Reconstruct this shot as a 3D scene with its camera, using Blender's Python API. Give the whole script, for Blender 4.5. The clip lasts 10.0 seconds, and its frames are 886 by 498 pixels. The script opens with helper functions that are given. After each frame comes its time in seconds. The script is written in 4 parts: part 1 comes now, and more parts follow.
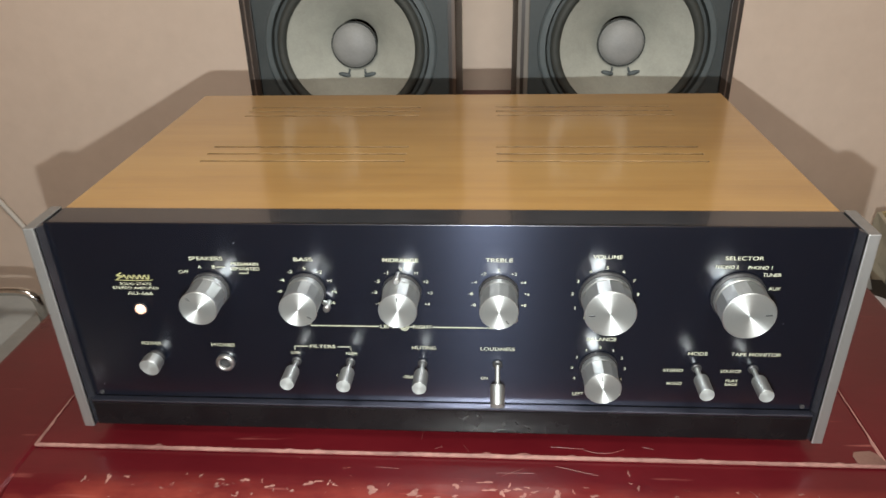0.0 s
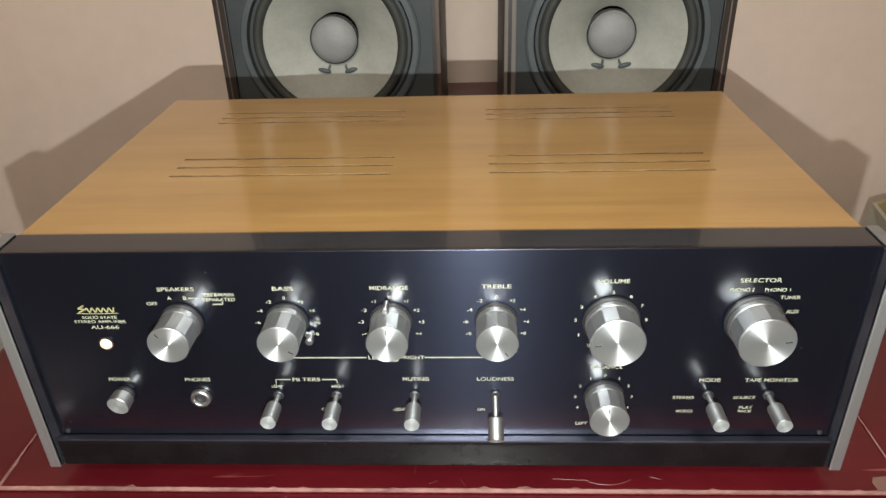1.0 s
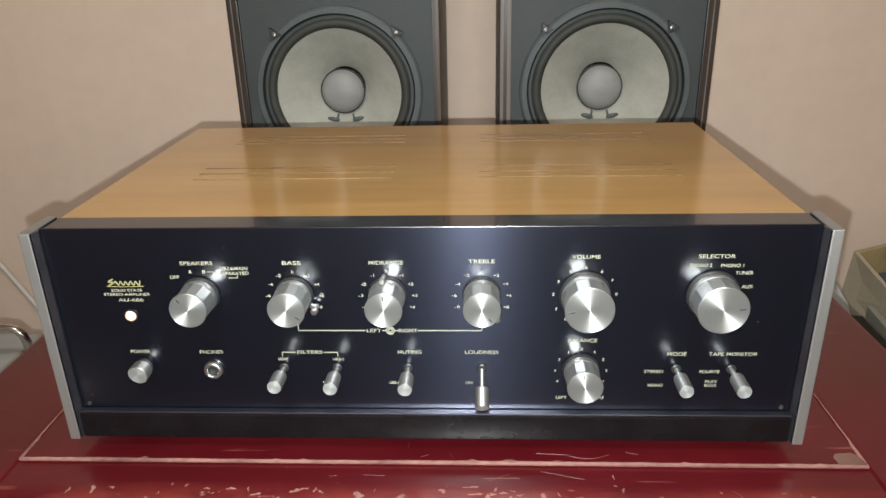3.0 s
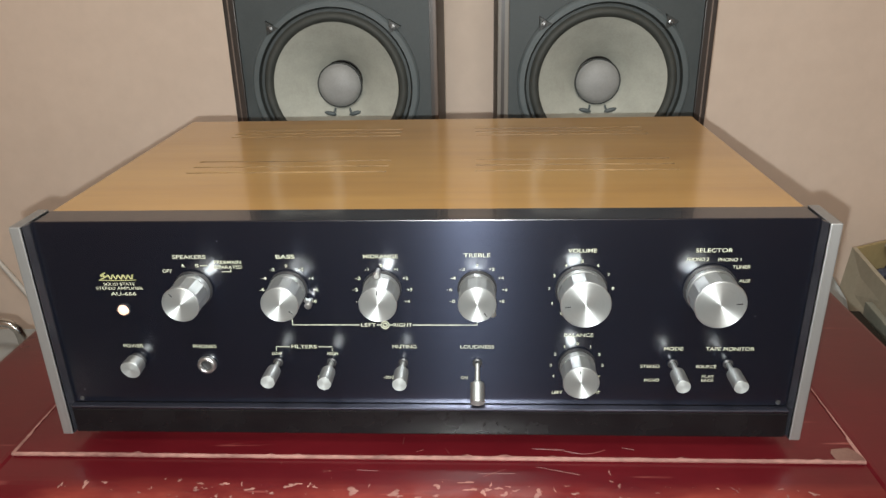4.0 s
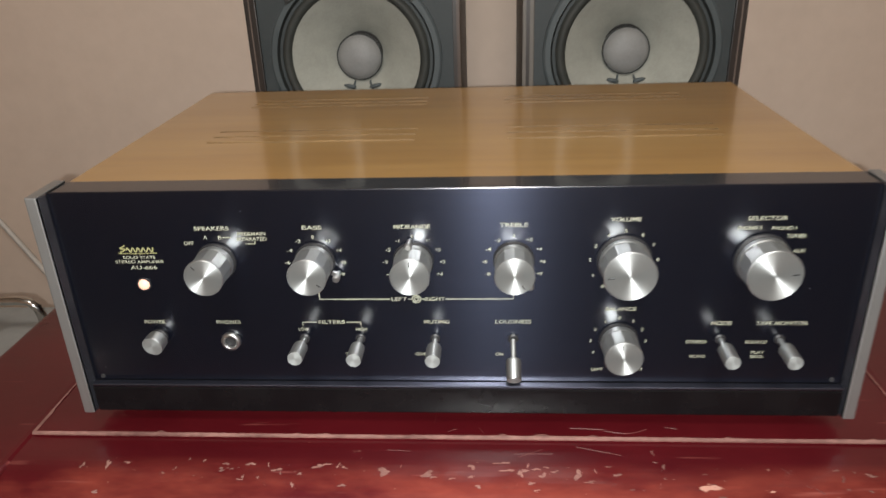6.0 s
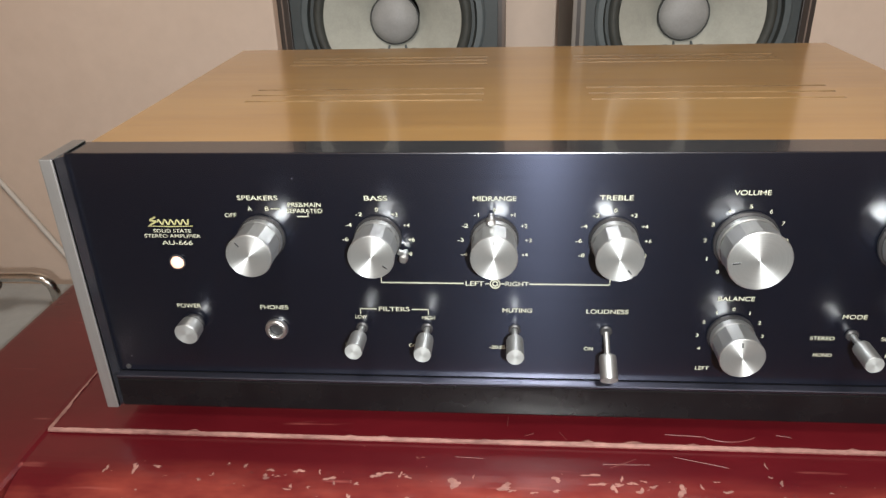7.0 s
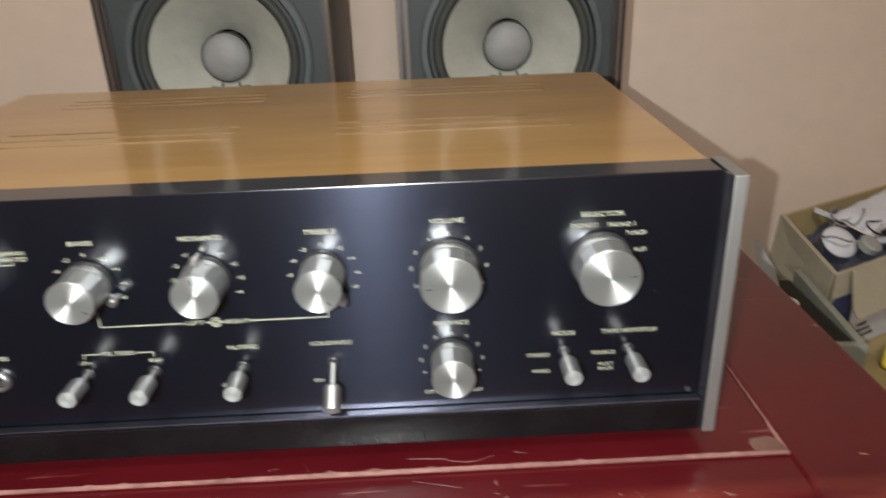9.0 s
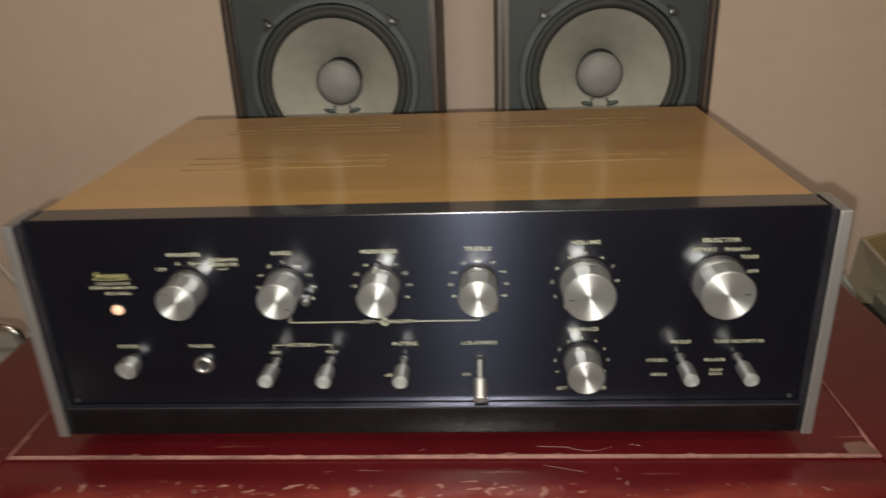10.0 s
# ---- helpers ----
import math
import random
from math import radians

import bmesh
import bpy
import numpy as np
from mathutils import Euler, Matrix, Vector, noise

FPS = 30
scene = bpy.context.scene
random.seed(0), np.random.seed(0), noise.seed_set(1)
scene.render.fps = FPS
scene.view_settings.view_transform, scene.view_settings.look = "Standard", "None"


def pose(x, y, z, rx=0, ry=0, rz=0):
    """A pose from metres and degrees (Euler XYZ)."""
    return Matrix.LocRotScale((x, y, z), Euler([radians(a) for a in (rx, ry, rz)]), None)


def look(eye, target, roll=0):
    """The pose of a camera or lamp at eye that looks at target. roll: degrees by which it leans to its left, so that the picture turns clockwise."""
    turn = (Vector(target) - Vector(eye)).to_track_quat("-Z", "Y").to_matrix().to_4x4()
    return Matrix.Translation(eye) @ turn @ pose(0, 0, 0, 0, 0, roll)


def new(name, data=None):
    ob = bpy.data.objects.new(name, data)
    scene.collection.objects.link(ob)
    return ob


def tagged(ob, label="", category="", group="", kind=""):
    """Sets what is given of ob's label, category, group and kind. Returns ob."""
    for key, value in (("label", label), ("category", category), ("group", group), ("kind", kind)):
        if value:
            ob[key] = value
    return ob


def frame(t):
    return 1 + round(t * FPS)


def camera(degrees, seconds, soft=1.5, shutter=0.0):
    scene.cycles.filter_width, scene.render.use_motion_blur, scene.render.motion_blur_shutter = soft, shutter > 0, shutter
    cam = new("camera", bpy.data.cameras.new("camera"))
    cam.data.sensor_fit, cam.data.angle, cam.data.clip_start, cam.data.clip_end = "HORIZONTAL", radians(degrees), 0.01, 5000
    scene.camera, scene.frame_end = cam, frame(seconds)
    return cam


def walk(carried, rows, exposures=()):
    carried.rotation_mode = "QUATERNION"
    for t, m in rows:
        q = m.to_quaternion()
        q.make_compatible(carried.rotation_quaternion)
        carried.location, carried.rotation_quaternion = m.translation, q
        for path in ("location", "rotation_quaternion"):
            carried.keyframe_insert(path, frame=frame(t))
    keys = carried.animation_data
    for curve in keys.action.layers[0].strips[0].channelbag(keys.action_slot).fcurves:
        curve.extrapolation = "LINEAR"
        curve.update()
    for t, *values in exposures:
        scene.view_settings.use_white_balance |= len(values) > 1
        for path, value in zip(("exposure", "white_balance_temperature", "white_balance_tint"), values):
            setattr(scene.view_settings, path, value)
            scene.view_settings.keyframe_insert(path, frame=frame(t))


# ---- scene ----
cam = camera(62.6, 10.0, shutter=0.6)
PATH = [
    (0, (0.025, -0.313, 0.857), (-0.101, 1.456, -0.068), -1.4),
    (0.5, (0.022, -0.291, 0.86), (-0.062, 1.459, -0.105), -1.6),
    (1, (0.02, -0.279, 0.86), (-0.064, 1.472, -0.102), -1.8),
    (1.5, (0.024, -0.313, 0.83), (-0.035, 1.514, 0.018), -0.0),
    (1.6, (0.026, -0.327, 0.828), (-0.027, 1.511, 0.044), 0.5),
    (2, (0.024, -0.349, 0.836), (-0.075, 1.513, 0.113), -0.6),
    (2.5, (0.026, -0.343, 0.835), (-0.071, 1.512, 0.093), -1.4),
    (4, (0.03, -0.335, 0.831), (-0.063, 1.508, 0.06), -1.3),
    (4.5, (0.026, -0.336, 0.832), (-0.069, 1.508, 0.064), -1.2),
    (5, (0.028, -0.336, 0.835), (-0.088, 1.508, 0.07), -1.7),
    (5.2, (0.029, -0.336, 0.834), (-0.093, 1.507, 0.066), -1.8),
    (6.4, (-0.002, -0.283, 0.801), (-0.143, 1.519, -0.054), -2.1),
    (6.5, (-0.009, -0.274, 0.797), (-0.148, 1.525, -0.066), -1.7),
    (7, (-0.016, -0.274, 0.797), (-0.173, 1.52, -0.073), -1.7),
    (7.5, (0.007, -0.278, 0.798), (-0.114, 1.527, -0.055), -1.6),
    (8, (0.05, -0.284, 0.8), (0.025, 1.529, -0.044), -2.1),
    (8.5, (0.044, -0.29, 0.805), (-0.017, 1.53, -0.023), -2.2),
    (8.9, (0.067, -0.279, 0.799), (0.073, 1.56, 0.013), -2.0),
    (9, (0.074, -0.277, 0.799), (0.116, 1.553, -0.006), -2.1),
    (9.1, (0.078, -0.276, 0.796), (0.128, 1.551, -0.017), -2.1),
    (9.5, (0.066, -0.285, 0.803), (0.057, 1.541, -0.013), -2.6),
    (9.9, (0.038, -0.322, 0.819), (-0.043, 1.522, 0.051), -2.1),
    (10, (0.032, -0.328, 0.825), (-0.074, 1.514, 0.053), -2.3),
]
# seconds, stops, kelvin, tint
EXPOSURE = [(0.0, 0.0, 6500, 10), (5.2, 0.0, 6500, 10), (6.3, -0.5, 6620, 14), (6.6, -0.45, 6620, 14), (7.0, 0.02, 6600, 14), (7.5, 0.0, 6550, 12), (8.0, -0.38, 6650, 14),
            (8.5, -0.80, 6900, 15), (9.0, -0.17, 6550, 12), (9.5, 0.03, 6800, 13), (10.0, -0.78, 7350, 13)]
walk(cam, [(t, look(eye, target, roll)) for t, eye, target, roll in PATH], EXPOSURE)

# ---------- light ----------
world = bpy.data.worlds.new("room_dark")
scene.world = world
world.use_nodes = True
world.node_tree.nodes["Background"].inputs[0].default_value = (0.9, 0.8, 0.7, 1)
world.node_tree.nodes["Background"].inputs[1].default_value = 0.02

# the small white light beside the lens
flash_data = bpy.data.lights.new("torch_light", "SPOT")
flash_data.energy, flash_data.color, flash_data.shadow_soft_size = 17.8, (0.955, 1.0, 0.985), 0.002
flash_data.spot_size, flash_data.spot_blend = radians(150), 1.0
flash = new("torch_light", flash_data)
flash.matrix_world = look((0.023, -0.343, 0.822), (0.0, 0.40, 0.62))

# an unseen lamp added under the ceiling to supply the room's ambient light
room_data = bpy.data.lights.new("added_ceiling_light", "AREA")
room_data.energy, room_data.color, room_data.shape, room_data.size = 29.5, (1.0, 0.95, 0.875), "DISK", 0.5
room_light = new("added_ceiling_light", room_data)
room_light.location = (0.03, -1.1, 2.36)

TZ = 0.572            # height of the table top


# ---------- materials ----------
def nodes_of(name):
    m = bpy.data.materials.new(name)
    m.use_nodes = True
    nt = m.node_tree
    return m, nt, nt.nodes["Principled BSDF"]


def ramp(nt, fac, stops):
    r = nt.nodes.new("ShaderNodeValToRGB")
    el = r.color_ramp.elements
    while len(el) < len(stops):
        el.new(0.5)
    for e, (p, c) in zip(el, stops):
        e.position, e.color = p, (*c, 1)
    nt.links.new(fac, r.inputs[0])
    return r.outputs[0]


def noise_tex(nt, scale, stretch=(1, 1, 1), detail=6.0, rough=0.6, offset=(0, 0, 0)):
    tc = nt.nodes.new("ShaderNodeTexCoord")
    mp = nt.nodes.new("ShaderNodeMapping")
    mp.inputs["Scale"].default_value = stretch
    mp.inputs["Location"].default_value = offset
    n = nt.nodes.new("ShaderNodeTexNoise")
    n.inputs["Scale"].default_value = scale
    n.inputs["Detail"].default_value = detail
    n.inputs["Roughness"].default_value = rough
    nt.links.new(tc.outputs["Object"], mp.inputs[0])
    nt.links.new(mp.outputs[0], n.inputs["Vector"])
    return n.outputs["Fac"]


def mix_col(nt, fac, a, b, mode="MIX"):
    n = nt.nodes.new("ShaderNodeMix")
    n.data_type, n.blend_type = "RGBA", mode
    for sock, v in ((n.inputs[0], fac), (n.inputs[6], a), (n.inputs[7], b)):
        if isinstance(v, bpy.types.NodeSocket):
            nt.links.new(v, sock)
        else:
            sock.default_value = v if isinstance(v, (int, float)) else (*v, 1)
    return n.outputs[2]


def calc(nt, op, a, b=0.0, clamp=False):
    n = nt.nodes.new("ShaderNodeMath")
    n.operation, n.use_clamp = op, clamp
    for i, v in enumerate((a, b)):
        if isinstance(v, bpy.types.NodeSocket):
            nt.links.new(v, n.inputs[i])
        else:
            n.inputs[i].default_value = v
    return n.outputs[0]


def bump(nt, bs, height, strength, dist):
    b = nt.nodes.new("ShaderNodeBump")
    b.inputs["Strength"].default_value, b.inputs["Distance"].default_value = strength, dist
    nt.links.new(height, b.inputs["Height"])
    nt.links.new(b.outputs[0], bs.inputs["Normal"])


def surface(name, low, high, scale, rough=0.5, metal=0.0, coat=0.0, coat_rough=0.05, stretch=(1, 1, 1), relief=0.0, spread=0.12, spec=0.5):
    """A surface whose colour wanders between two tones at two sizes, with worn gloss and fine relief."""
    m, nt, bs = nodes_of(name)
    big = noise_tex(nt, scale, stretch)
    fine = noise_tex(nt, scale * 9, stretch, 3.0, 0.7, (3, 1, 2))
    both = calc(nt, "ADD", calc(nt, "MULTIPLY", big, 0.65), calc(nt, "MULTIPLY", fine, 0.35))
    nt.links.new(ramp(nt, both, [(0.32, low), (0.68, high)]), bs.inputs["Base Color"])
    nt.links.new(calc(nt, "ADD", calc(nt, "MULTIPLY", big, spread * 2), rough - spread, True), bs.inputs["Roughness"])
    bs.inputs["Metallic"].default_value = metal
    bs.inputs["Coat Weight"].default_value = coat
    bs.inputs["Coat Roughness"].default_value = coat_rough
    bs.inputs["Specular IOR Level"].default_value = spec
    if relief:
        bump(nt, bs, both, 0.5, relief)
    return m


def tangent_const(nt, bs, v):
    c = nt.nodes.new("ShaderNodeCombineXYZ")
    for i in range(3):
        c.inputs[i].default_value = v[i]
    nt.links.new(c.outputs[0], bs.inputs["Tangent"])


def brushed(name, low, high, rough, aniso, tangent, stretch, metal=1.0):
    m, nt, bs = nodes_of(name)
    grain = noise_tex(nt, 260, stretch, 4.0, 0.7)
    cloud = noise_tex(nt, 14)
    both = calc(nt, "ADD", calc(nt, "MULTIPLY", grain, 0.6), calc(nt, "MULTIPLY", cloud, 0.4))
    nt.links.new(ramp(nt, both, [(0.3, low), (0.7, high)]), bs.inputs["Base Color"])
    nt.links.new(calc(nt, "ADD", calc(nt, "MULTIPLY", both, 0.08), rough - 0.04), bs.inputs["Roughness"])
    bs.inputs["Metallic"].default_value = metal
    bs.inputs["Anisotropic"].default_value = aniso
    tangent_const(nt, bs, tangent)
    return m


def spun(name, low, high, rough, aniso, metal=1.0):
    """Metal turned on a lathe about the object's own y axis."""
    m, nt, bs = nodes_of(name)
    tc = nt.nodes.new("ShaderNodeTexCoord")
    mul = nt.nodes.new("ShaderNodeVectorMath")
    mul.operation = "MULTIPLY"
    mul.inputs[1].default_value = (1, 0, 1)
    nt.links.new(tc.outputs["Object"], mul.inputs[0])
    nrm = nt.nodes.new("ShaderNodeVectorMath")
    nrm.operation = "NORMALIZE"
    nt.links.new(mul.outputs[0], nrm.inputs[0])
    nt.links.new(nrm.outputs[0], bs.inputs["Tangent"])
    ln = nt.nodes.new("ShaderNodeVectorMath")
    ln.operation = "LENGTH"
    nt.links.new(mul.outputs[0], ln.inputs[0])
    rings = nt.nodes.new("ShaderNodeTexNoise")
    rings.noise_dimensions = "1D"
    rings.inputs["Scale"].default_value = 4000
    nt.links.new(ln.outputs["Value"], rings.inputs["W"])
    nt.links.new(ramp(nt, rings.outputs["Fac"], [(0.3, low), (0.7, high)]), bs.inputs["Base Color"])
    bs.inputs["Metallic"].default_value = metal
    bs.inputs["Roughness"].default_value = rough
    bs.inputs["Anisotropic"].default_value = aniso
    return m


def glowing(name, colour, strength):
    m, nt, bs = nodes_of(name)
    bs.inputs["Emission Color"].default_value = (*colour, 1)
    bs.inputs["Emission Strength"].default_value = strength
    return m


def red_paint(name):
    """Old red lacquer, scuffed, with paler wood showing through in chips."""
    m, nt, bs = nodes_of(name)
    tone = noise_tex(nt, 9, (1, 1.6, 1))
    fine = noise_tex(nt, 90, (0.35, 1, 1), 5.0, 0.7)
    base = ramp(nt, calc(nt, "ADD", calc(nt, "MULTIPLY", tone, 0.7), calc(nt, "MULTIPLY", fine, 0.3)),
                [(0.3, (0.046, 0.0025, 0.0044)), (0.7, (0.082, 0.0054, 0.0080))])
    tc = nt.nodes.new("ShaderNodeTexCoord")
    sep = nt.nodes.new("ShaderNodeSeparateXYZ")
    nt.links.new(tc.outputs["Object"], sep.inputs[0])
    # the nose of the front rail is knocked most
    nose = calc(nt, "MULTIPLY", calc(nt, "SUBTRACT", -0.026, sep.outputs[1]), 60.0, True)
    patch = noise_tex(nt, 26, (0.6, 1.2, 1), 2.0, 0.5)
    chip = noise_tex(nt, 75, (0.55, 1.5, 1), 4.0, 0.55, (5, 2, 0))
    mask = calc(nt, "ADD", chip, calc(nt, "MULTIPLY", calc(nt, "SUBTRACT", patch, 0.5), 0.35))
    mask = calc(nt, "ADD", mask, calc(nt, "MULTIPLY", nose, 0.095))
    mask = calc(nt, "MULTIPLY", calc(nt, "SUBTRACT", mask, 0.745), 60.0, True)
    scuff = noise_tex(nt, 200, (0.10, 1.0, 1), 2.0, 0.5, (1, 7, 0))
    scuff = calc(nt, "MULTIPLY", calc(nt, "SUBTRACT", scuff, 0.70), 8.0, True)
    # rubbed thin and orange along the nose, coloured brighter to stand for torch light
    rub_and_light = calc(nt, "MULTIPLY", nose, calc(nt, "MULTIPLY", calc(nt, "SUBTRACT", noise_tex(nt, 22, (0.4, 1, 1), 5.0, 0.65, (2, 9, 0)), 0.36), 2.2, True), True)
    base = mix_col(nt, calc(nt, "MULTIPLY", rub_and_light, 0.9), base, (0.34, 0.072, 0.044))
    worn = mix_col(nt, calc(nt, "MULTIPLY", scuff, 0.6), base, (0.28, 0.085, 0.07))
    nt.links.new(mix_col(nt, mask, worn, (0.40, 0.20, 0.15)), bs.inputs["Base Color"])
    nt.links.new(calc(nt, "ADD", calc(nt, "MULTIPLY", mask, 0.3), calc(nt, "ADD", calc(nt, "MULTIPLY", tone, 0.22), 0.20)), bs.inputs["Roughness"])
    bs.inputs["Specular IOR Level"].default_value = 0.35
    bs.inputs["Coat Weight"].default_value = 0.28
    bs.inputs["Coat Roughness"].default_value = 0.13
    bump(nt, bs, calc(nt, "SUBTRACT", calc(nt, "MULTIPLY", fine, 0.25), mask), 0.35, 0.0006)
    return m


def veneer(name):
    """Golden wood veneer under lacquer, its grain along x."""
    m, nt, bs = nodes_of(name)
    long = noise_tex(nt, 16, (0.16, 2.6, 2.6), 7.0, 0.62)
    pores = noise_tex(nt, 150, (0.05, 1.8, 1.8), 4.0, 0.7, (2, 5, 1))
    cloud = noise_tex(nt, 9, (0.8, 1.5, 1), 4.0, 0.6)
    f = calc(nt, "ADD", calc(nt, "MULTIPLY", long, 0.42), calc(nt, "ADD", calc(nt, "MULTIPLY", pores, 0.24), calc(nt, "MULTIPLY", cloud, 0.34)))
    nt.links.new(ramp(nt, f, [(0.30, (0.255, 0.125, 0.031)), (0.5, (0.37, 0.203, 0.056)), (0.70, (0.455, 0.272, 0.083))]), bs.inputs["Base Color"])
    nt.links.new(calc(nt, "ADD", calc(nt, "MULTIPLY", pores, 0.15), 0.34), bs.inputs["Roughness"])
    bs.inputs["Coat Weight"].default_value = 1.0
    bs.inputs["Coat Roughness"].default_value = 0.12
    bs.inputs["Coat IOR"].default_value = 1.58
    bump(nt, bs, pores, 0.12, 0.0003)
    return m


M_WALL = surface("beige_wall_paint", (0.69, 0.555, 0.455), (0.78, 0.635, 0.525), 3.5, 0.75, relief=0.0010, spread=0.08)
M_PLASTER = surface("ceiling_paint", (0.66, 0.62, 0.56), (0.74, 0.70, 0.64), 3, 0.8, relief=0.001)
M_FLOOR = surface("grey_floor", (0.050, 0.048, 0.045), (0.085, 0.082, 0.076), 8, 0.5, relief=0.0005)
M_SKIRT = surface("white_skirting", (0.66, 0.62, 0.55), (0.74, 0.70, 0.63), 8, 0.5)
M_RED = red_paint("chipped_red_lacquer")
M_BARE = surface("bare_worn_edge", (0.055, 0.014, 0.013), (0.33, 0.17, 0.14), 45, 0.6, stretch=(0.4, 1, 1), relief=0.0005)
M_SCRATCH = surface("fine_scratch", (0.065, 0.014, 0.013), (0.15, 0.048, 0.043), 90, 0.5)
M_TAPE = surface("tan_paper_tape", (0.10, 0.045, 0.036), (0.17, 0.092, 0.07), 60, 0.55)
M_WOOD = veneer("golden_veneer")
M_HOLLOW = surface("dark_inside", (0.012, 0.009, 0.006), (0.022, 0.016, 0.010), 30, 0.8)
# slot walls: deep shade and pale glints are both put into the colour
M_SLOT = surface("slot_wall_shade_and_glint", (0.018, 0.008, 0.003), (0.30, 0.18, 0.075), 14, 0.4, stretch=(0.6, 1, 1))
M_PANEL = brushed("black_anodised_panel", (0.0038, 0.0062, 0.0160), (0.0058, 0.0088, 0.0205), 0.33, 0.93, (0, 0, 1), (0.02, 1, 1.6), 0.75)
bsp = M_PANEL.node_tree.nodes["Principled BSDF"]
bsp.inputs["Coat Weight"].default_value, bsp.inputs["Coat Roughness"].default_value, bsp.inputs["Coat IOR"].default_value = 1.0, 0.22, 1.72
M_TRIM = surface("black_gloss_trim", (0.012, 0.012, 0.015), (0.022, 0.022, 0.026), 40, 0.22, coat=0.6, spread=0.05)
M_BASEBAR = surface("black_base_bar", (0.003, 0.003, 0.0036), (0.006, 0.006, 0.0066), 50, 0.27, spread=0.05, spec=0.3)
M_LEDGE = brushed("dark_polished_ledge", (0.13, 0.14, 0.19), (0.19, 0.20, 0.26), 0.36, 0.2, (0, 1, 0), (0.02, 1, 1), 1.0)
M_ALU = brushed("satin_aluminium", (0.34, 0.34, 0.335), (0.43, 0.43, 0.425), 0.52, 0.1, (1, 0, 0), (1, 1, 0.03), 0.9)
M_FACE = spun("turned_aluminium_face", (0.40, 0.42, 0.415), (0.50, 0.52, 0.515), 0.52, 0.90, 0.85)
M_KNOB = brushed("brushed_aluminium_grip", (0.50, 0.52, 0.515), (0.64, 0.66, 0.655), 0.43, 0.30, (0, 1, 0), (1, 0.04, 1), 1.0)
M_POLISH = surface("polished_chrome", (0.48, 0.49, 0.485), (0.62, 0.63, 0.625), 120, 0.36, metal=1.0, spread=0.05)
M_LEVER = brushed("brushed_lever_sleeve", (0.40, 0.42, 0.415), (0.54, 0.56, 0.555), 0.44, 0.55, (0, 1, 0), (1, 0.04, 1), 1.0)
M_END = spun("turned_lever_end", (0.32, 0.335, 0.33), (0.40, 0.42, 0.415), 0.62, 0.4, 0.7)
M_RUBBER = surface("black_plastic", (0.010, 0.010, 0.011), (0.022, 0.022, 0.023), 80, 0.45)
M_INK = surface("cream_lettering", (0.29, 0.295, 0.22), (0.37, 0.37, 0.28), 300, 0.6)
M_GOLD = surface("gold_lettering", (0.22, 0.21, 0.09), (0.28, 0.265, 0.12), 300, 0.5)
M_LED = glowing("warm_indicator", (1.0, 0.60, 0.40), 1.3)
M_LED.node_tree.nodes["Principled BSDF"].inputs["Base Color"].default_value = (0.45, 0.30, 0.22, 1)
M_SHELL = surface("dark_wood_grain_cabinet", (0.016, 0.012, 0.010), (0.036, 0.026, 0.021), 26, 0.42, stretch=(3, 3, 0.25), relief=0.0002)
M_BROWN = surface("brown_edge_veneer", (0.060, 0.038, 0.026), (0.105, 0.070, 0.050), 30, 0.45, stretch=(3, 3, 0.2))
M_EDGE = surface("pale_cabinet_edge", (0.10, 0.075, 0.06), (0.20, 0.15, 0.125), 40, 0.5, stretch=(1, 1, 0.2))
M_BAFFLE = surface("dark_grey_baffle", (0.029, 0.037, 0.0385), (0.046, 0.055, 0.0565), 35, 0.6, relief=0.0003)
M_RING = surface("grey_basket_ring", (0.060, 0.074, 0.077), (0.080, 0.095, 0.099), 50, 0.5, spec=0.4)
M_GASKET = surface("black_rubber_surround", (0.016, 0.018, 0.017), (0.027, 0.030, 0.028), 60, 0.5)
M_ROLL = surface("grey_rubber_roll", (0.034, 0.037, 0.033), (0.052, 0.055, 0.050), 60, 0.6, spec=0.3)
M_INNER = surface("greyish_edge_veneer", (0.115, 0.102, 0.086), (0.165, 0.146, 0.124), 30, 0.5, stretch=(3, 3, 0.2))
M_CONE = surface("grey_paper_cone", (0.31, 0.315, 0.275), (0.41, 0.415, 0.365), 45, 0.66, spec=0.25, relief=0.0003)
M_CAP = surface("grey_dust_cap", (0.22, 0.222, 0.216), (0.29, 0.292, 0.286), 50, 0.55, relief=0.0002)
M_SILVER = surface("dull_silver_plate", (0.28, 0.29, 0.27), (0.35, 0.36, 0.335), 60, 0.6, metal=0.1)
M_SCREW = surface("dark_screw_metal", (0.10, 0.10, 0.10), (0.22, 0.22, 0.22), 120, 0.35, metal=0.9)
M_CARD = surface("dull_cardboard", (0.36, 0.32, 0.235), (0.47, 0.42, 0.315), 14, 0.8, relief=0.0006)
M_CARDIN = surface("brown_cardboard_inside", (0.34, 0.26, 0.12), (0.43, 0.34, 0.17), 14, 0.8, relief=0.0006)
M_BLUE = surface("navy_print_card", (0.018, 0.030, 0.085), (0.030, 0.046, 0.12), 20, 0.5)
M_WHITE = surface("white_print_card", (0.55, 0.56, 0.60), (0.68, 0.69, 0.73), 20, 0.55)
M_DENIM = surface("blue_black_bag", (0.020, 0.026, 0.045), (0.075, 0.090, 0.13), 30, 0.4, relief=0.001)
M_OLIVE = surface("olive_grey_rim", (0.20, 0.205, 0.165), (0.28, 0.285, 0.235), 20, 0.6)
M_YELLOW = surface("yellow_packet", (0.72, 0.55, 0.04), (0.82, 0.66, 0.08), 12, 0.5)
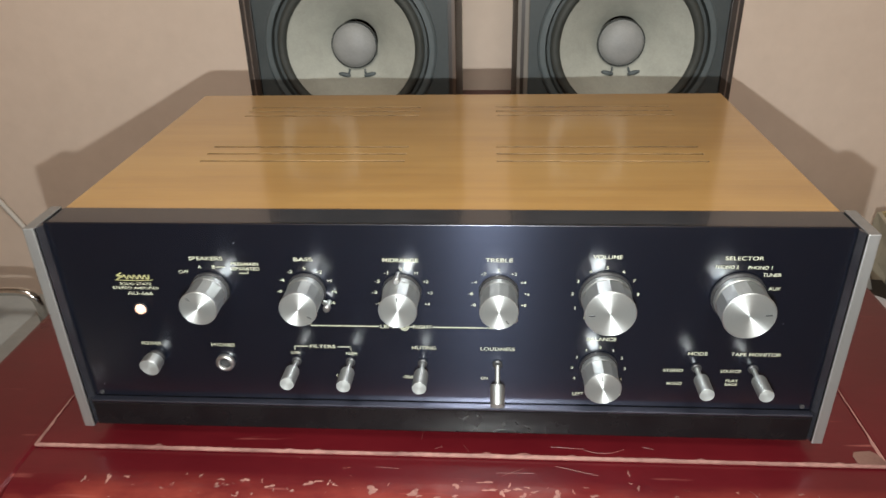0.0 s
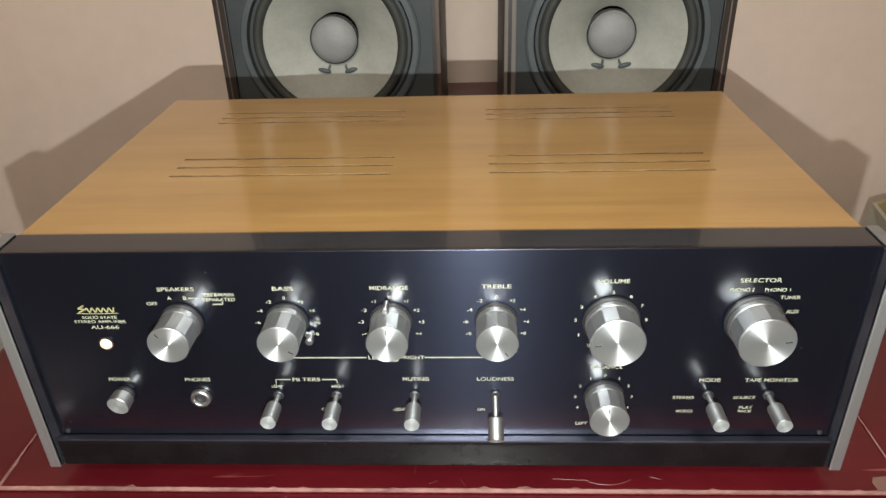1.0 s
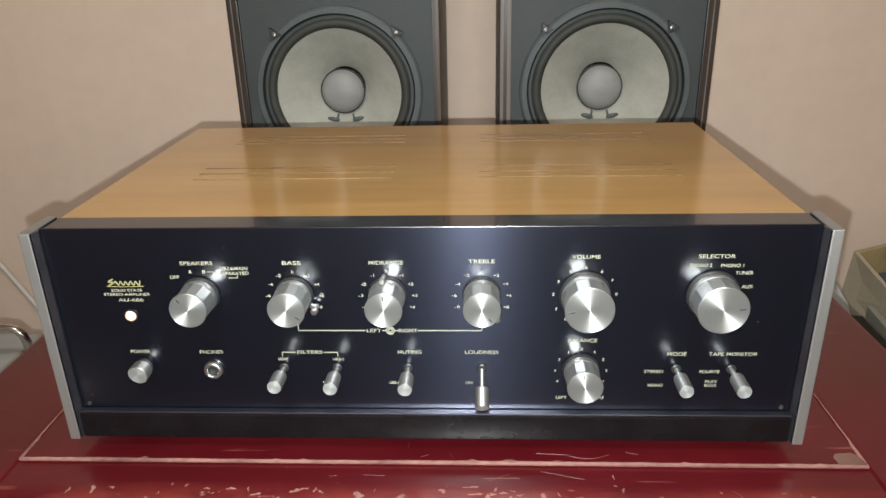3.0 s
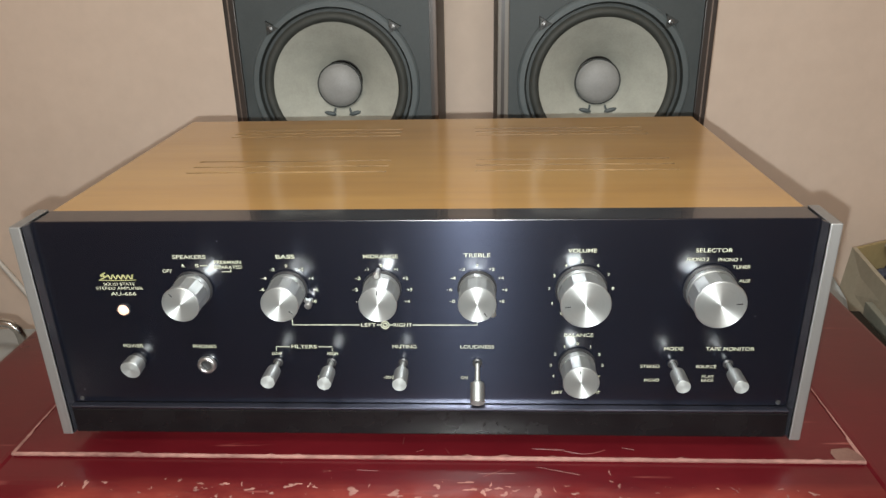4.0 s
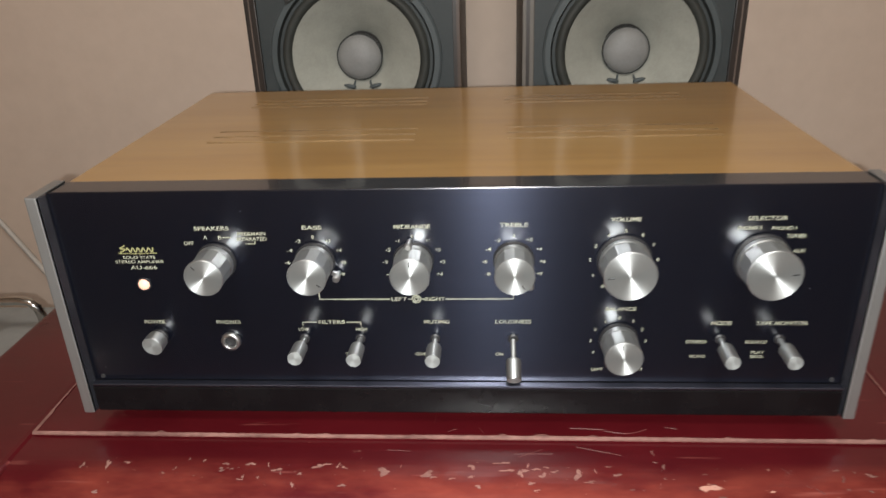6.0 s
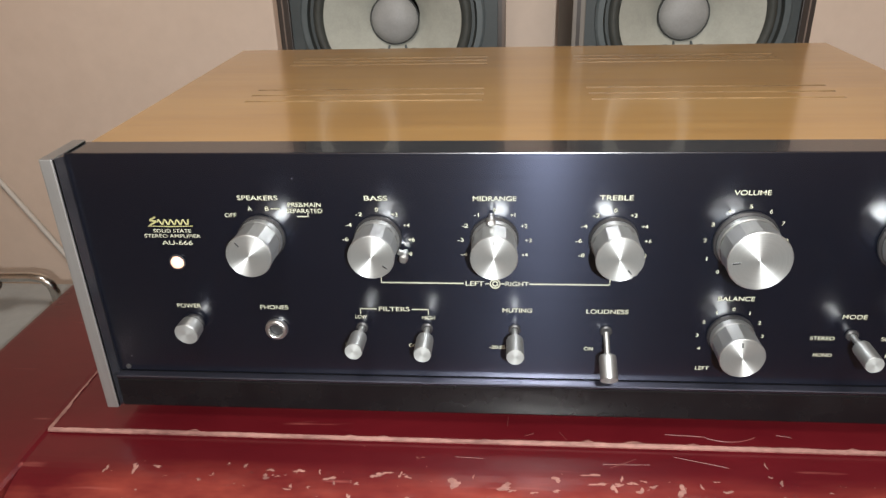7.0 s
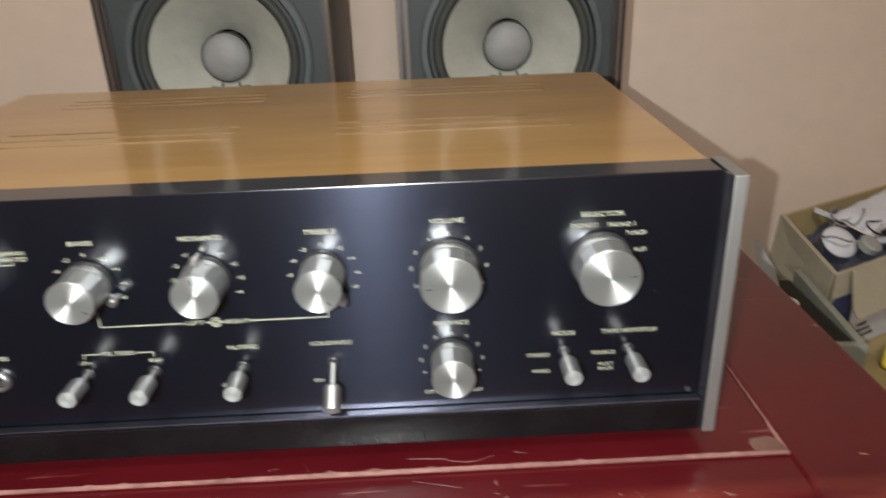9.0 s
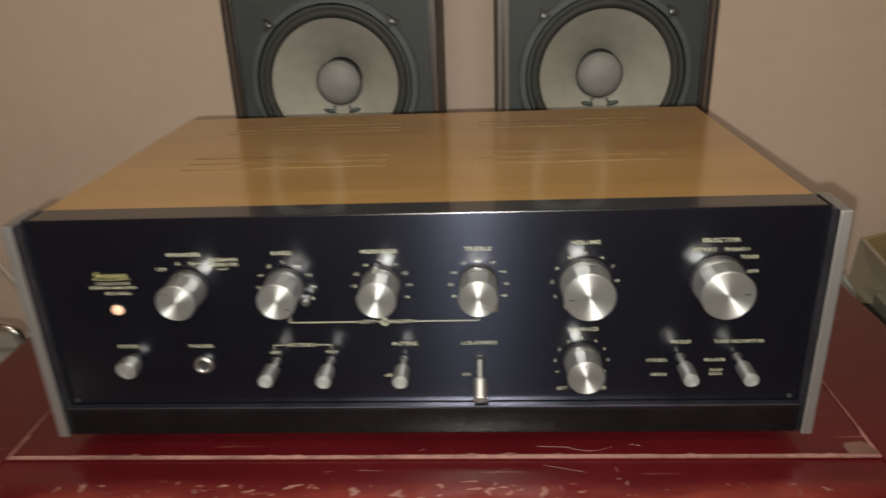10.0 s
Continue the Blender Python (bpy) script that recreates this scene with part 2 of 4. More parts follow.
M_CHROME = surface("worn_chrome_tube", (0.50, 0.49, 0.46), (0.68, 0.67, 0.64), 60, 0.2, metal=1.0)
M_GRIP = surface("dark_brown_grip", (0.05, 0.035, 0.026), (0.10, 0.07, 0.052), 40, 0.5)
M_CASE = surface("grey_painted_case", (0.23, 0.235, 0.225), (0.30, 0.305, 0.29), 10, 0.5, relief=0.0004)
M_CABLE = surface("white_cable_sheath", (0.58, 0.54, 0.49), (0.68, 0.64, 0.58), 40, 0.45)


# ---------- mesh helpers ----------
def thing(name, at, label, category, group="", kind=""):
    ob = new(name)
    ob.location = at
    ob.empty_display_size = 0.05
    return tagged(ob, label, category, group, kind)


def mesh_object(name, bm, material, at=(0, 0, 0), smooth=False):
    me = bpy.data.meshes.new(name)
    bmesh.ops.recalc_face_normals(bm, faces=bm.faces[:])
    for f in bm.faces:
        f.smooth = smooth
    bm.to_mesh(me)
    bm.free()
    for mat in (material if isinstance(material, (list, tuple)) else [material]):
        me.materials.append(mat)
    ob = new(name, me)
    ob.location = at
    return ob


def part(name, bm, material, parent, label="", at=(0, 0, 0), smooth=False):
    ob = mesh_object(name, bm, material, at, smooth)
    ob.parent = parent
    return tagged(ob, label)


def box(x0, x1, y0, y1, z0, z1, bevel=0.0, bm=None, seg=2):
    own = bmesh.new()
    bmesh.ops.create_cube(own, size=1, matrix=Matrix.LocRotScale(((x0 + x1) / 2, (y0 + y1) / 2, (z0 + z1) / 2), None, (x1 - x0, y1 - y0, z1 - z0)))
    if bevel:
        bmesh.ops.bevel(own, geom=own.edges[:], offset=bevel, segments=seg, affect="EDGES", profile=0.6)
    if bm is None:
        return own
    join(bm, own)
    return bm


def join(bm, other, m=None):
    if m is not None:
        bmesh.ops.transform(other, matrix=m, verts=other.verts[:])
    tmp = bpy.data.meshes.new("tmp")
    other.to_mesh(tmp)
    other.free()
    bm.from_mesh(tmp)
    bpy.data.meshes.remove(tmp)
    return bm


def lathe(profile, n=48, closed=False, squash=None):
    """Turns (radius, y) points about the y axis, out of the front being -y."""
    bm = bmesh.new()
    rings = []
    for r, y in profile:
        if r < 1e-6:
            rings.append([bm.verts.new((0, y, 0))])
        else:
            rings.append([bm.verts.new((r * math.cos(2 * math.pi * i / n), y, r * math.sin(2 * math.pi * i / n))) for i in range(n)])
    pairs = list(zip(rings, rings[1:])) + ([(rings[-1], rings[0])] if closed else [])
    for a, b in pairs:
        for i in range(n):
            j = (i + 1) % n
            if len(a) == 1 and len(b) > 1:
                bm.faces.new((a[0], b[j], b[i]))
            elif len(b) == 1 and len(a) > 1:
                bm.faces.new((a[i], a[j], b[0]))
            elif len(a) > 1:
                bm.faces.new((a[i], a[j], b[j], b[i]))
    return bm


def prism(outline, y0, y1, bm=None):
    """An outline in x, z drawn out from y0 to y1."""
    bm = bm or bmesh.new()
    a = [bm.verts.new((x, y0, z)) for x, z in outline]
    b = [bm.verts.new((x, y1, z)) for x, z in outline]
    bm.faces.new(a)
    bm.faces.new(b[::-1])
    for i in range(len(a)):
        j = (i + 1) % len(a)
        bm.faces.new((a[i], b[i], b[j], a[j]))
    return bm


def slab(outline, z0, z1, bm=None):
    """An outline in x, y drawn up from z0 to z1."""
    bm = bm or bmesh.new()
    a = [bm.verts.new((x, y, z0)) for x, y in outline]
    b = [bm.verts.new((x, y, z1)) for x, y in outline]
    bm.faces.new(a[::-1])
    bm.faces.new(b)
    for i in range(len(a)):
        j = (i + 1) % len(a)
        bm.faces.new((a[i], a[j], b[j], b[i]))
    return bm


def tube(points, radius, n=12):
    """A round rod along points."""
    bm = bmesh.new()
    pts = [Vector(p) for p in points]
    rings = []
    up = Vector((0.13, 0.2, 0.97)).normalized()
    for i, p in enumerate(pts):
        d = (pts[min(i + 1, len(pts) - 1)] - pts[max(i - 1, 0)]).normalized()
        side = d.cross(up)
        if side.length < 0.2:
            side = d.cross(Vector((1, 0, 0)))
        side.normalize()
        top = side.cross(d).normalized()
        rings.append([bm.verts.new(p + radius * (math.cos(2 * math.pi * k / n) * side + math.sin(2 * math.pi * k / n) * top)) for k in range(n)])
    for a, b in zip(rings, rings[1:]):
        for k in range(n):
            bm.faces.new((a[k], a[(k + 1) % n], b[(k + 1) % n], b[k]))
    bm.faces.new(rings[0][::-1])
    bm.faces.new(rings[-1])
    return bm


def lettering(text, x, z, width, cap, parent, y=-0.0003, material=None, name="lettering"):
    """Flat printed capitals, fitted to a width and a height, facing -y."""
    cu = bpy.data.curves.new("text", "FONT")
    cu.body, cu.size, cu.align_x, cu.align_y = text, 1.0, "LEFT", "BOTTOM_BASELINE"
    cu.offset = 0.007
    tmp = bpy.data.objects.new("text", cu)
    scene.collection.objects.link(tmp)
    bpy.context.view_layer.update()
    me = bpy.data.meshes.new_from_object(tmp.evaluated_get(bpy.context.evaluated_depsgraph_get()))
    bpy.data.objects.remove(tmp)
    bpy.data.curves.remove(cu)
    xs = [v.co.x for v in me.vertices]
    ys = [v.co.y for v in me.vertices]
    sx = width / (max(xs) - min(xs))
    sz = cap / (max(ys) - min(ys))
    cx, cy = (max(xs) + min(xs)) / 2, (max(ys) + min(ys)) / 2
    for v in me.vertices:
        v.co = ((v.co.x - cx) * sx, 0.0, (v.co.y - cy) * sz)
    me.name = name
    me.materials.clear()
    me.materials.append(material or M_INK)
    ob = new(name, me)
    ob.location, ob.parent = (x, y, z), parent
    return ob


# ---------- the room ----------
def room():
    x0, x1, y0, y1, h = -1.9, 2.1, -2.2, 0.75, 2.45
    t = 0.12
    tagged(mesh_object("floor", box(x0 - t, x1 + t, y0 - t, y1 + t, -0.1, 0), M_FLOOR), "plain dark grey floor of the room", "floor", kind="structure")
    tagged(mesh_object("ceiling", box(x0 - t, x1 + t, y0 - t, y1 + t, h, h + 0.1), M_PLASTER), "plain off-white painted ceiling", "ceiling", kind="structure")
    for n, b in (("wall_north", (x0 - t, x1 + t, y1, y1 + t, 0.0005, h - 0.0005)), ("wall_south", (x0 - t, x1 + t, y0 - t, y0, 0.0005, h - 0.0005)),
                 ("wall_west", (x0 - t, x0, y0 + 0.0005, y1 - 0.0005, 0.0005, h - 0.0005)), ("wall_east", (x1, x1 + t, y0 + 0.0005, y1 - 0.0005, 0.0005, h - 0.0005))):
        tagged(mesh_object(n, box(*b), M_WALL), "plain wall in warm beige paint", "wall", kind="structure")
    # made-up fitting, out of view, to go with the added area light
    lamp = thing("added_ceiling_lamp", (0.03, -1.1, h), "round flat lamp fitting, added out of view under the ceiling", "lamp")
    part("base_plate", lathe([(0, 0), (0.28, 0), (0.28, 0.03), (0, 0.03)]), M_SKIRT, lamp).rotation_euler = (radians(-90), 0, 0)
    part("rim", lathe([(0.27, 0.028), (0.275, 0.028), (0.275, 0.07), (0.27, 0.07)], closed=True), M_SKIRT, lamp).rotation_euler = (radians(-90), 0, 0)


room()


# ---------- the table ----------
def table():
    t = thing("red_table", (0, 0, 0), "low red lacquered wooden table, scratched and chipped along its front edge", "table")
    xl, xr, yb = -0.232, 0.237, 0.74
    part("top_panel", box(xl + 0.0006, xr - 0.0006, -0.0115, yb - 0.07, TZ - 0.022, TZ, 0.0012), M_RED, t)
    # the front rail, its nose rounded over
    def rail(y0, yj, nose):
        out = []
        for k in range(17):
            a = math.pi / 2 * k / 16
            out.append((y0 + nose * (1 - math.sin(a)), TZ - 0.0022 - nose * 0.62 * (1 - math.cos(a))))
        return [(yj, TZ - 0.0022)] + out + [(y0, TZ - 0.034), (yj, TZ - 0.034)]
    bm = bmesh.new()
    prof = rail(-0.062, -0.0121, 0.034)
    n = 24
    rows = []
    for i in range(n + 1):
        x = xl + (xr - xl) * i / n
        rows.append([bm.verts.new((x, y, z)) for y, z in prof])
    for a, b in zip(rows, rows[1:]):
        for k in range(len(prof)):
            j = (k + 1) % len(prof)
            bm.faces.new((a[k], a[j], b[j], b[k]))
    bm.faces.new(rows[0])
    bm.faces.new(rows[-1][::-1])
    part("front_rail", bm, M_RED, t, "front rail with a rounded, badly chipped nose")
    for nm, a, b in (("side_rail", -0.303, xl - 0.0006), ("side_rail", xr + 0.0006, 0.312)):
        part(nm, box(a, b, -0.062, yb, TZ - 0.034, TZ - 0.0018, 0.004, seg=3), M_RED, t)
    part("back_rail", box(xl, xr, yb - 0.069, yb, TZ - 0.034, TZ - 0.002, 0.003), M_RED, t)
    for sx in (-0.262, 0.271):
        for sy in (-0.02, yb - 0.05):
            part("leg", box(sx - 0.024, sx + 0.024, sy - 0.024, sy + 0.024, 0.0, TZ - 0.0345, 0.004), M_RED, t)
    for a in (box(-0.236, 0.245, -0.03, -0.012, TZ - 0.10, TZ - 0.0345), box(-0.236, 0.245, yb - 0.06, yb - 0.042, TZ - 0.10, TZ - 0.0345)):
        part("apron", a, M_RED, t)
    for a in (-0.271, 0.262):
        part("apron", box(a, a + 0.018, 0.006, yb - 0.075, TZ - 0.10, TZ - 0.0345), M_RED, t)
    # bare, frayed edge of the top panel
    rng = random.Random(4)
    bm = bmesh.new()
    n = 150
    rows = []
    w = 0.0012
    for i in range(n + 1):
        x = xl + (xr - xl) * i / n
        w = min(max(w + rng.uniform(-0.0004, 0.0004), 0.0002), 0.0013)
        back = w + (0.0013 if rng.random() < 0.06 else 0)
        rows.append([bm.verts.new(p) for p in ((x, -0.0121, TZ - 0.0013), (x, -0.0122, TZ - 0.0004), (x, -0.0108, TZ + 0.0003), (x, -0.0115 + back, TZ + 0.00025))])
    for a, b in zip(rows, rows[1:]):
        for k in range(3):
            bm.faces.new((a[k], b[k], b[k + 1], a[k + 1]))
    part("worn_edge", bm, M_BARE, t, "bare pale edge where the lacquer has worn off")
    for x, s in ((xl, 1), (xr, -1)):
        bm = bmesh.new()
        rows = []
        for i in range(70):
            y = -0.0115 + 0.30 * i / 69
            w = (0.0003 + 0.0008 * rng.random() ** 2) if i > 4 else 0.0016
            rows.append([bm.verts.new(p) for p in ((x - 0.0003 * s, y, TZ - 0.001), (x - 0.0001 * s, y, TZ + 0.0002), (x + (0.0004 + w) * s, y, TZ + 0.00025))])
        for a, b in zip(rows, rows[1:]):
            for k in range(2):
                bm.faces.new((a[k], b[k], b[k + 1], a[k + 1]))
        part("worn_edge", bm, M_BARE, t)
    # a scrap of tape at the corner
    bm = slab([(0.2215, -0.0110), (0.2210, -0.0052), (0.2228, -0.0020), (0.2318, -0.0008), (0.2342, -0.0030), (0.2366, -0.0098), (0.2362, -0.0112)], TZ + 0.0002, TZ + 0.0006)
    part("tape_scrap", bm, M_TAPE, t, "torn scrap of tan tape")
    # a long curved scratch in the lacquer
    def scratch(pts, r, nm="scratch"):
        part(nm, tube(pts, r, 6), M_SCRATCH, t)
    scratch([(0.078 + 0.022 * k / 12, -0.0055 - 0.0022 * math.sin(math.pi * k / 12) + 0.0016 * (k / 12) ** 3, TZ + 0.0001) for k in range(13)], 0.00018)
    scratch([(0.060 + 0.018 * k / 6, -0.0035 - 0.001 * k / 6, TZ + 0.0001) for k in range(7)], 0.00016)
    for x, y, dx, dy in ((-0.012, 0.000, 0.0005, 0.006), (-0.004, -0.0072, 0.004, 0.002), (0.012, -0.004, 0.003, -0.005), (0.160, -0.030, 0.010, -0.012), (0.164, -0.031, 0.011, -0.015),
                        (0.045, -0.018, -0.012, -0.006), (0.062, -0.016, 0.022, -0.006), (0.030, -0.022, 0.020, 0.0005), (-0.035, -0.020, 0.012, -0.0006), (0.110, -0.002, 0.006, -0.0015)):
        z = TZ + 0.0001 if y > -0.011 else TZ - 0.0021
        scratch([(x + dx * k / 4, y + dy * k / 4, z - (0.0016 if y + dy * k / 4 < -0.034 else 0)) for k in range(5)], 0.00013)
    # flakes gone from the nose of the rail
    def nose_z(y):
        if y > -0.028:
            return TZ - 0.0022
        s = min(1.0, (-0.028 - y) / 0.034)
        return TZ - 0.0022 - 0.034 * 0.62 * (1 - math.sqrt(max(0.0, 1 - s * s)))
    # the larger flakes: place and half size in millimetres
    flakes = [(-192, -34, 1.3, 3.2), (-179, -33, 1.8, 4.9), (-169, -32, 2.6, 1.1), (-137, -29, 1.0, 1.1), (-129, -30, 0.9, 2.5), (-117, -32, 2.0, 1.6), (-118, -36, 2.3, 2.1), (-104, -32, 3.5, 1.7), (-106, -40, 0.8, 2.3), (-80, -44, 1.1, 2.9), (-69, -33, 3.5, 2.1), (-35, -36, 4.9, 3.7), (-13, -37, 4.3, 3.3), (9, -32, 2.7, 2.7), (-55, -44, 2.4, 1.3), (24, -29, 5.8, 1.4), (27, -34, 4.8, 1.5), (33, -36, 1.7, 3.6), (41, -33, 2.6, 1.7), (44, -37, 2.6, 2.6), (61, -36, 2.3, 5.6), (100, -27, 1.2, 1.4), (80, -36, 2.3, 1.6), (100, -20, 0.8, 2.8)]
    for i in range(110):
        if i < len(flakes):
            x, y, wide, deep = (v * k / 1000 for v, k in zip(flakes[i], (1, 1, 0.75, 0.6)))
            lean = 0.0
        else:
            x = rng.uniform(-0.19, 0.21)
            y = min(max(rng.gauss(-0.0375, 0.0050), -0.054), -0.018)
            big = 0.0003 + 0.0013 * rng.random() ** 3
            wide, deep = (big * rng.uniform(0.9, 2.2), big * 0.6) if rng.random() < 0.6 else (big * 0.45, big * 1.2)
            lean = rng.uniform(-0.6, 0.6)
        rim = []
        turn, bite = rng.uniform(0, 6.28), rng.uniform(0, 6.28)
        for k in range(14):
            a = 2 * math.pi * k / 14
            r = 0.9 + 0.30 * math.sin(2 * a + turn) + 0.28 * math.sin(3 * a + bite) + rng.uniform(-0.28, 0.22)
            u, v = wide * r * math.cos(a), deep * r * math.sin(a)
            rim.append((x + u + lean * v, y + v - lean * u * 0.4))
        bm = bmesh.new()
        c = bm.verts.new((x, y, nose_z(y) + 0.00022))
        vs = [bm.verts.new((px, py, nose_z(py) + 0.00016)) for px, py in rim]
        for k in range(14):
            bm.faces.new((c, vs[k], vs[(k + 1) % 14]))
        part("paint_chip", bm, M_BARE, t)


table()


# ---------- the amplifier ----------
def knob(amp, x, z, r, length, mark, nm="knob"):
    """A turned aluminium knob: black collar, plain ring, faceted grip, spun face and a pointer line at the given clock angle."""
    holder = part(nm, lathe([(0, 0.0), (r * 1.05, 0.0), (r * 1.05, -0.0014), (r * 0.98, -0.0022), (0, -0.0022)], 40), M_RUBBER, amp, "aluminium knob on a thin black collar", at=(x, -0.0004, z), smooth=False)
    part("collar_ring", lathe([(r * 0.90, -0.0022), (r * 0.965, -0.0024), (r * 0.98, -0.0028), (r * 0.98, -0.0056), (r * 0.955, -0.0060), (r * 0.90, -0.0060)], 48, closed=True), M_KNOB, holder, "plain aluminium ring")
    n = 12
    bm = bmesh.new()
    rings = []
    for rr, y in ((r * 0.93, -0.0060), (r * 0.935, -0.0064), (r * 0.940, -length + 0.0022), (r * 0.985, -length + 0.0009), (r * 0.99, -length + 0.0003), (r * 0.965, -length)):
        flat = rr < r * 0.945
        ring = []
        for i in range(48):
            a = 2 * math.pi * i / 48
            k = 1.0
            if flat:
                b = (a % (2 * math.pi / n)) - math.pi / n
                k = math.cos(math.pi / n) / math.cos(b) * 1.03
            ring.append(bm.verts.new((rr * k * math.cos(a), y, rr * k * math.sin(a))))
        rings.append(ring)
    for a, b in zip(rings, rings[1:]):
        for i in range(48):
            bm.faces.new((a[i], a[(i + 1) % 48], b[(i + 1) % 48], b[i]))
    part("grip", bm, M_KNOB, holder, "faceted aluminium grip", smooth=False)
    part("face", lathe([(r * 0.965, -length + 0.0004), (r * 0.962, -length - 0.0001), (r * 0.5, -length - 0.0001), (r * 0.05, -length - 0.0001), (0, -length - 0.0001)], 64), M_FACE, holder, "spun aluminium face")
    a = radians(90 - mark)
    bm = box(r * 0.58, r * 0.82, -length - 0.0004, -length + 0.0004, -0.00024, 0.00024)
    bmesh.ops.transform(bm, matrix=Matrix.Rotation(-a, 4, "Y"), verts=bm.verts[:])
    part("pointer", bm, M_RUBBER, holder, "short black pointer line")
    return holder


def lever(amp, x, z, drop, length=0.0205, r=0.0037, start=0.0075):
    """A toggle switch: a bush, a thin stem and a round metal sleeve; drop: degrees that it hangs down."""
    base = part("toggle_switch", lathe([(0, 0.0), (0.0026, 0.0), (0.0026, -0.0010), (0.0020, -0.0014), (0, -0.0014)], 32), M_RUBBER, amp, "toggle switch with a round metal sleeve", at=(x, -0.0003, z))
    stem = part("stem", lathe([(0, -0.001), (0.0013, -0.001), (0.0013, -0.0130), (0, -0.0130)], 20), M_LEVER, base, smooth=False)
    sleeve = part("sleeve", lathe([(0, -start), (r * 0.86, -start), (r * 0.97, -start - 0.0005), (r, -start - 0.0012), (r, -length + 0.0004), (r * 0.95, -length), (0, -length)], 36), M_LEVER, base, "satin metal sleeve")
    face = part("end_face", lathe([(r * 0.97, -length - 0.0001), (0, -length - 0.0001)], 36), M_END, base)
    for o in (stem, sleeve, face):
        o.rotation_euler = (radians(drop), 0, 0)


def ring_numbers(panel, cx, cz, r, entries, cap=0.0017):
    for txt, ang in entries:
        a = radians(ang)
        w = 0.0012 if len(txt) == 1 else 0.0027
        if txt == "1":
            w = 0.0005
        if txt in ("-1", "+1"):
            w = 0.0020
        lettering(txt, cx + r * math.sin(a), cz + r * math.cos(a), w, cap if txt[0] in "+0123456789" else cap, panel, name="dial_number")


def line(panel, x0, x1, z0, z1, m=None):
    part("printed_line", box(x0, x1, -0.0005, -0.0001, z0, z1), m or M_INK, panel)


def amplifier():
    amp = thing("amplifier", (0, 0, TZ), "vintage amplifier, golden wood case, black brushed front, silver knobs", "amplifier")
    W, TOP, BOT, BACK = 0.1992, 0.1315, 0.009, 0.238
    FRONT = 0.0218
    # case with a slotted lid
    xs = [-W + 0.002, -0.1500, -0.0255, 0.0290, 0.1520, W - 0.002]
    ys = [FRONT]
    for y in (0.0930, 0.1055, 0.1180, 0.1830, 0.1930, 0.2030):
        ys += [y - 0.0012, y + 0.0012]
    ys.append(BACK - 0.002)
    bm = bmesh.new()
    def quad(*p, inside=0):
        bm.faces.new([bm.verts.new(q) for q in p]).material_index = inside
    for i in range(5):
        for j in range(len(ys) - 1):
            a, b, c, d = xs[i], xs[i + 1], ys[j], ys[j + 1]
            if j % 2 == 1 and i in (1, 3):
                e = TOP - 0.012
                quad((a, c, TOP), (b, c, TOP), (b, c, e), (a, c, e), inside=1)
                quad((a, d, TOP), (b, d, TOP), (b, d, e), (a, d, e), inside=1)
                quad((a, c, TOP), (a, d, TOP), (a, d, e), (a, c, e), inside=1)
                quad((b, c, TOP), (b, d, TOP), (b, d, e), (b, c, e), inside=1)
            else:
                quad((a, c, TOP), (b, c, TOP), (b, d, TOP), (a, d, TOP))
    # eased edges, sides and back
    o = [(-W, FRONT), (W, FRONT), (W, BACK), (-W, BACK)]
    q = [(-W + 0.002, FRONT), (W - 0.002, FRONT), (W - 0.002, BACK - 0.002), (-W + 0.002, BACK - 0.002)]
    for k in (1, 2, 3):
        l = (k + 1) % 4
        quad((*q[k], TOP), (*q[l], TOP), (*o[l], TOP - 0.002), (*o[k], TOP - 0.002))
        quad((*o[k], TOP - 0.002), (*o[l], TOP - 0.002), (*o[l], BOT), (*o[k], BOT))
    quad((*o[0], BOT), (*o[1], BOT), (*o[2], BOT), (*o[3], BOT))
    quad((*o[0], TOP - 0.002), (*o[1], TOP - 0.002), (*o[1], BOT), (*o[0], BOT))
    bmesh.ops.remove_doubles(bm, verts=bm.verts[:], dist=1e-6)
    part("wooden_case", bm, [M_WOOD, M_SLOT], amp, "golden lacquered veneer case with ventilation slots")
    part("inner_chassis", box(-W + 0.006, W - 0.006, 0.03, BACK - 0.006, TOP - 0.020, TOP - 0.0125), M_HOLLOW, amp, "dark chassis under the slots")
    # black front
    part("top_trim", box(-0.1971, 0.1971, 0.0012, FRONT - 0.0003, TOP - 0.012, 0.1326, 0.0004), M_TRIM, amp, "glossy black trim strip")
    panel = part("front_panel", box(-0.1954, 0.1954, 0.0, 0.0010, 0.0272, 0.1343, 0.0004), M_PANEL, amp, "black brushed metal front panel with cream lettering")
    part("panel_backing", box(-0.1954, 0.1954, 0.0013, FRONT - 0.0006, 0.012, TOP - 0.0125), M_BASEBAR, amp)
    part("ledge", box(-0.1954, 0.1954, -0.0046, -0.0001, 0.0254, 0.0270, 0.0006), M_LEDGE, amp, "polished metal ledge")
    part("base_bar", box(-0.1954, 0.1954, -0.0044, 0.0010, 0.0098, 0.0252, 0.0008), M_BASEBAR, amp, "matt black base bar")
    for s in (-1, 1):
        # black bevelled strip paints the shade on the fin's inner wall
        wall_outline = [(0.1955, 0.0010), (0.1955, -0.0006), (0.1960, -0.0018), (0.1971, -0.0044), (0.1971, 0.0010)]
        part("fin_wall_shade", slab([(s * x, y) for x, y in (wall_outline if s < 0 else wall_outline[::-1])], 0.0095, 0.1332), M_TRIM, amp, "inner wall of the fin, its shade given as black")
        bm = box(min(s * 0.1972, s * 0.2029), max(s * 0.1972, s * 0.2029), -0.0060, FRONT - 0.0008, 0.0092, 0.1337, 0.0006)
        part("side_fin", bm, M_ALU, amp, "satin aluminium end fin")
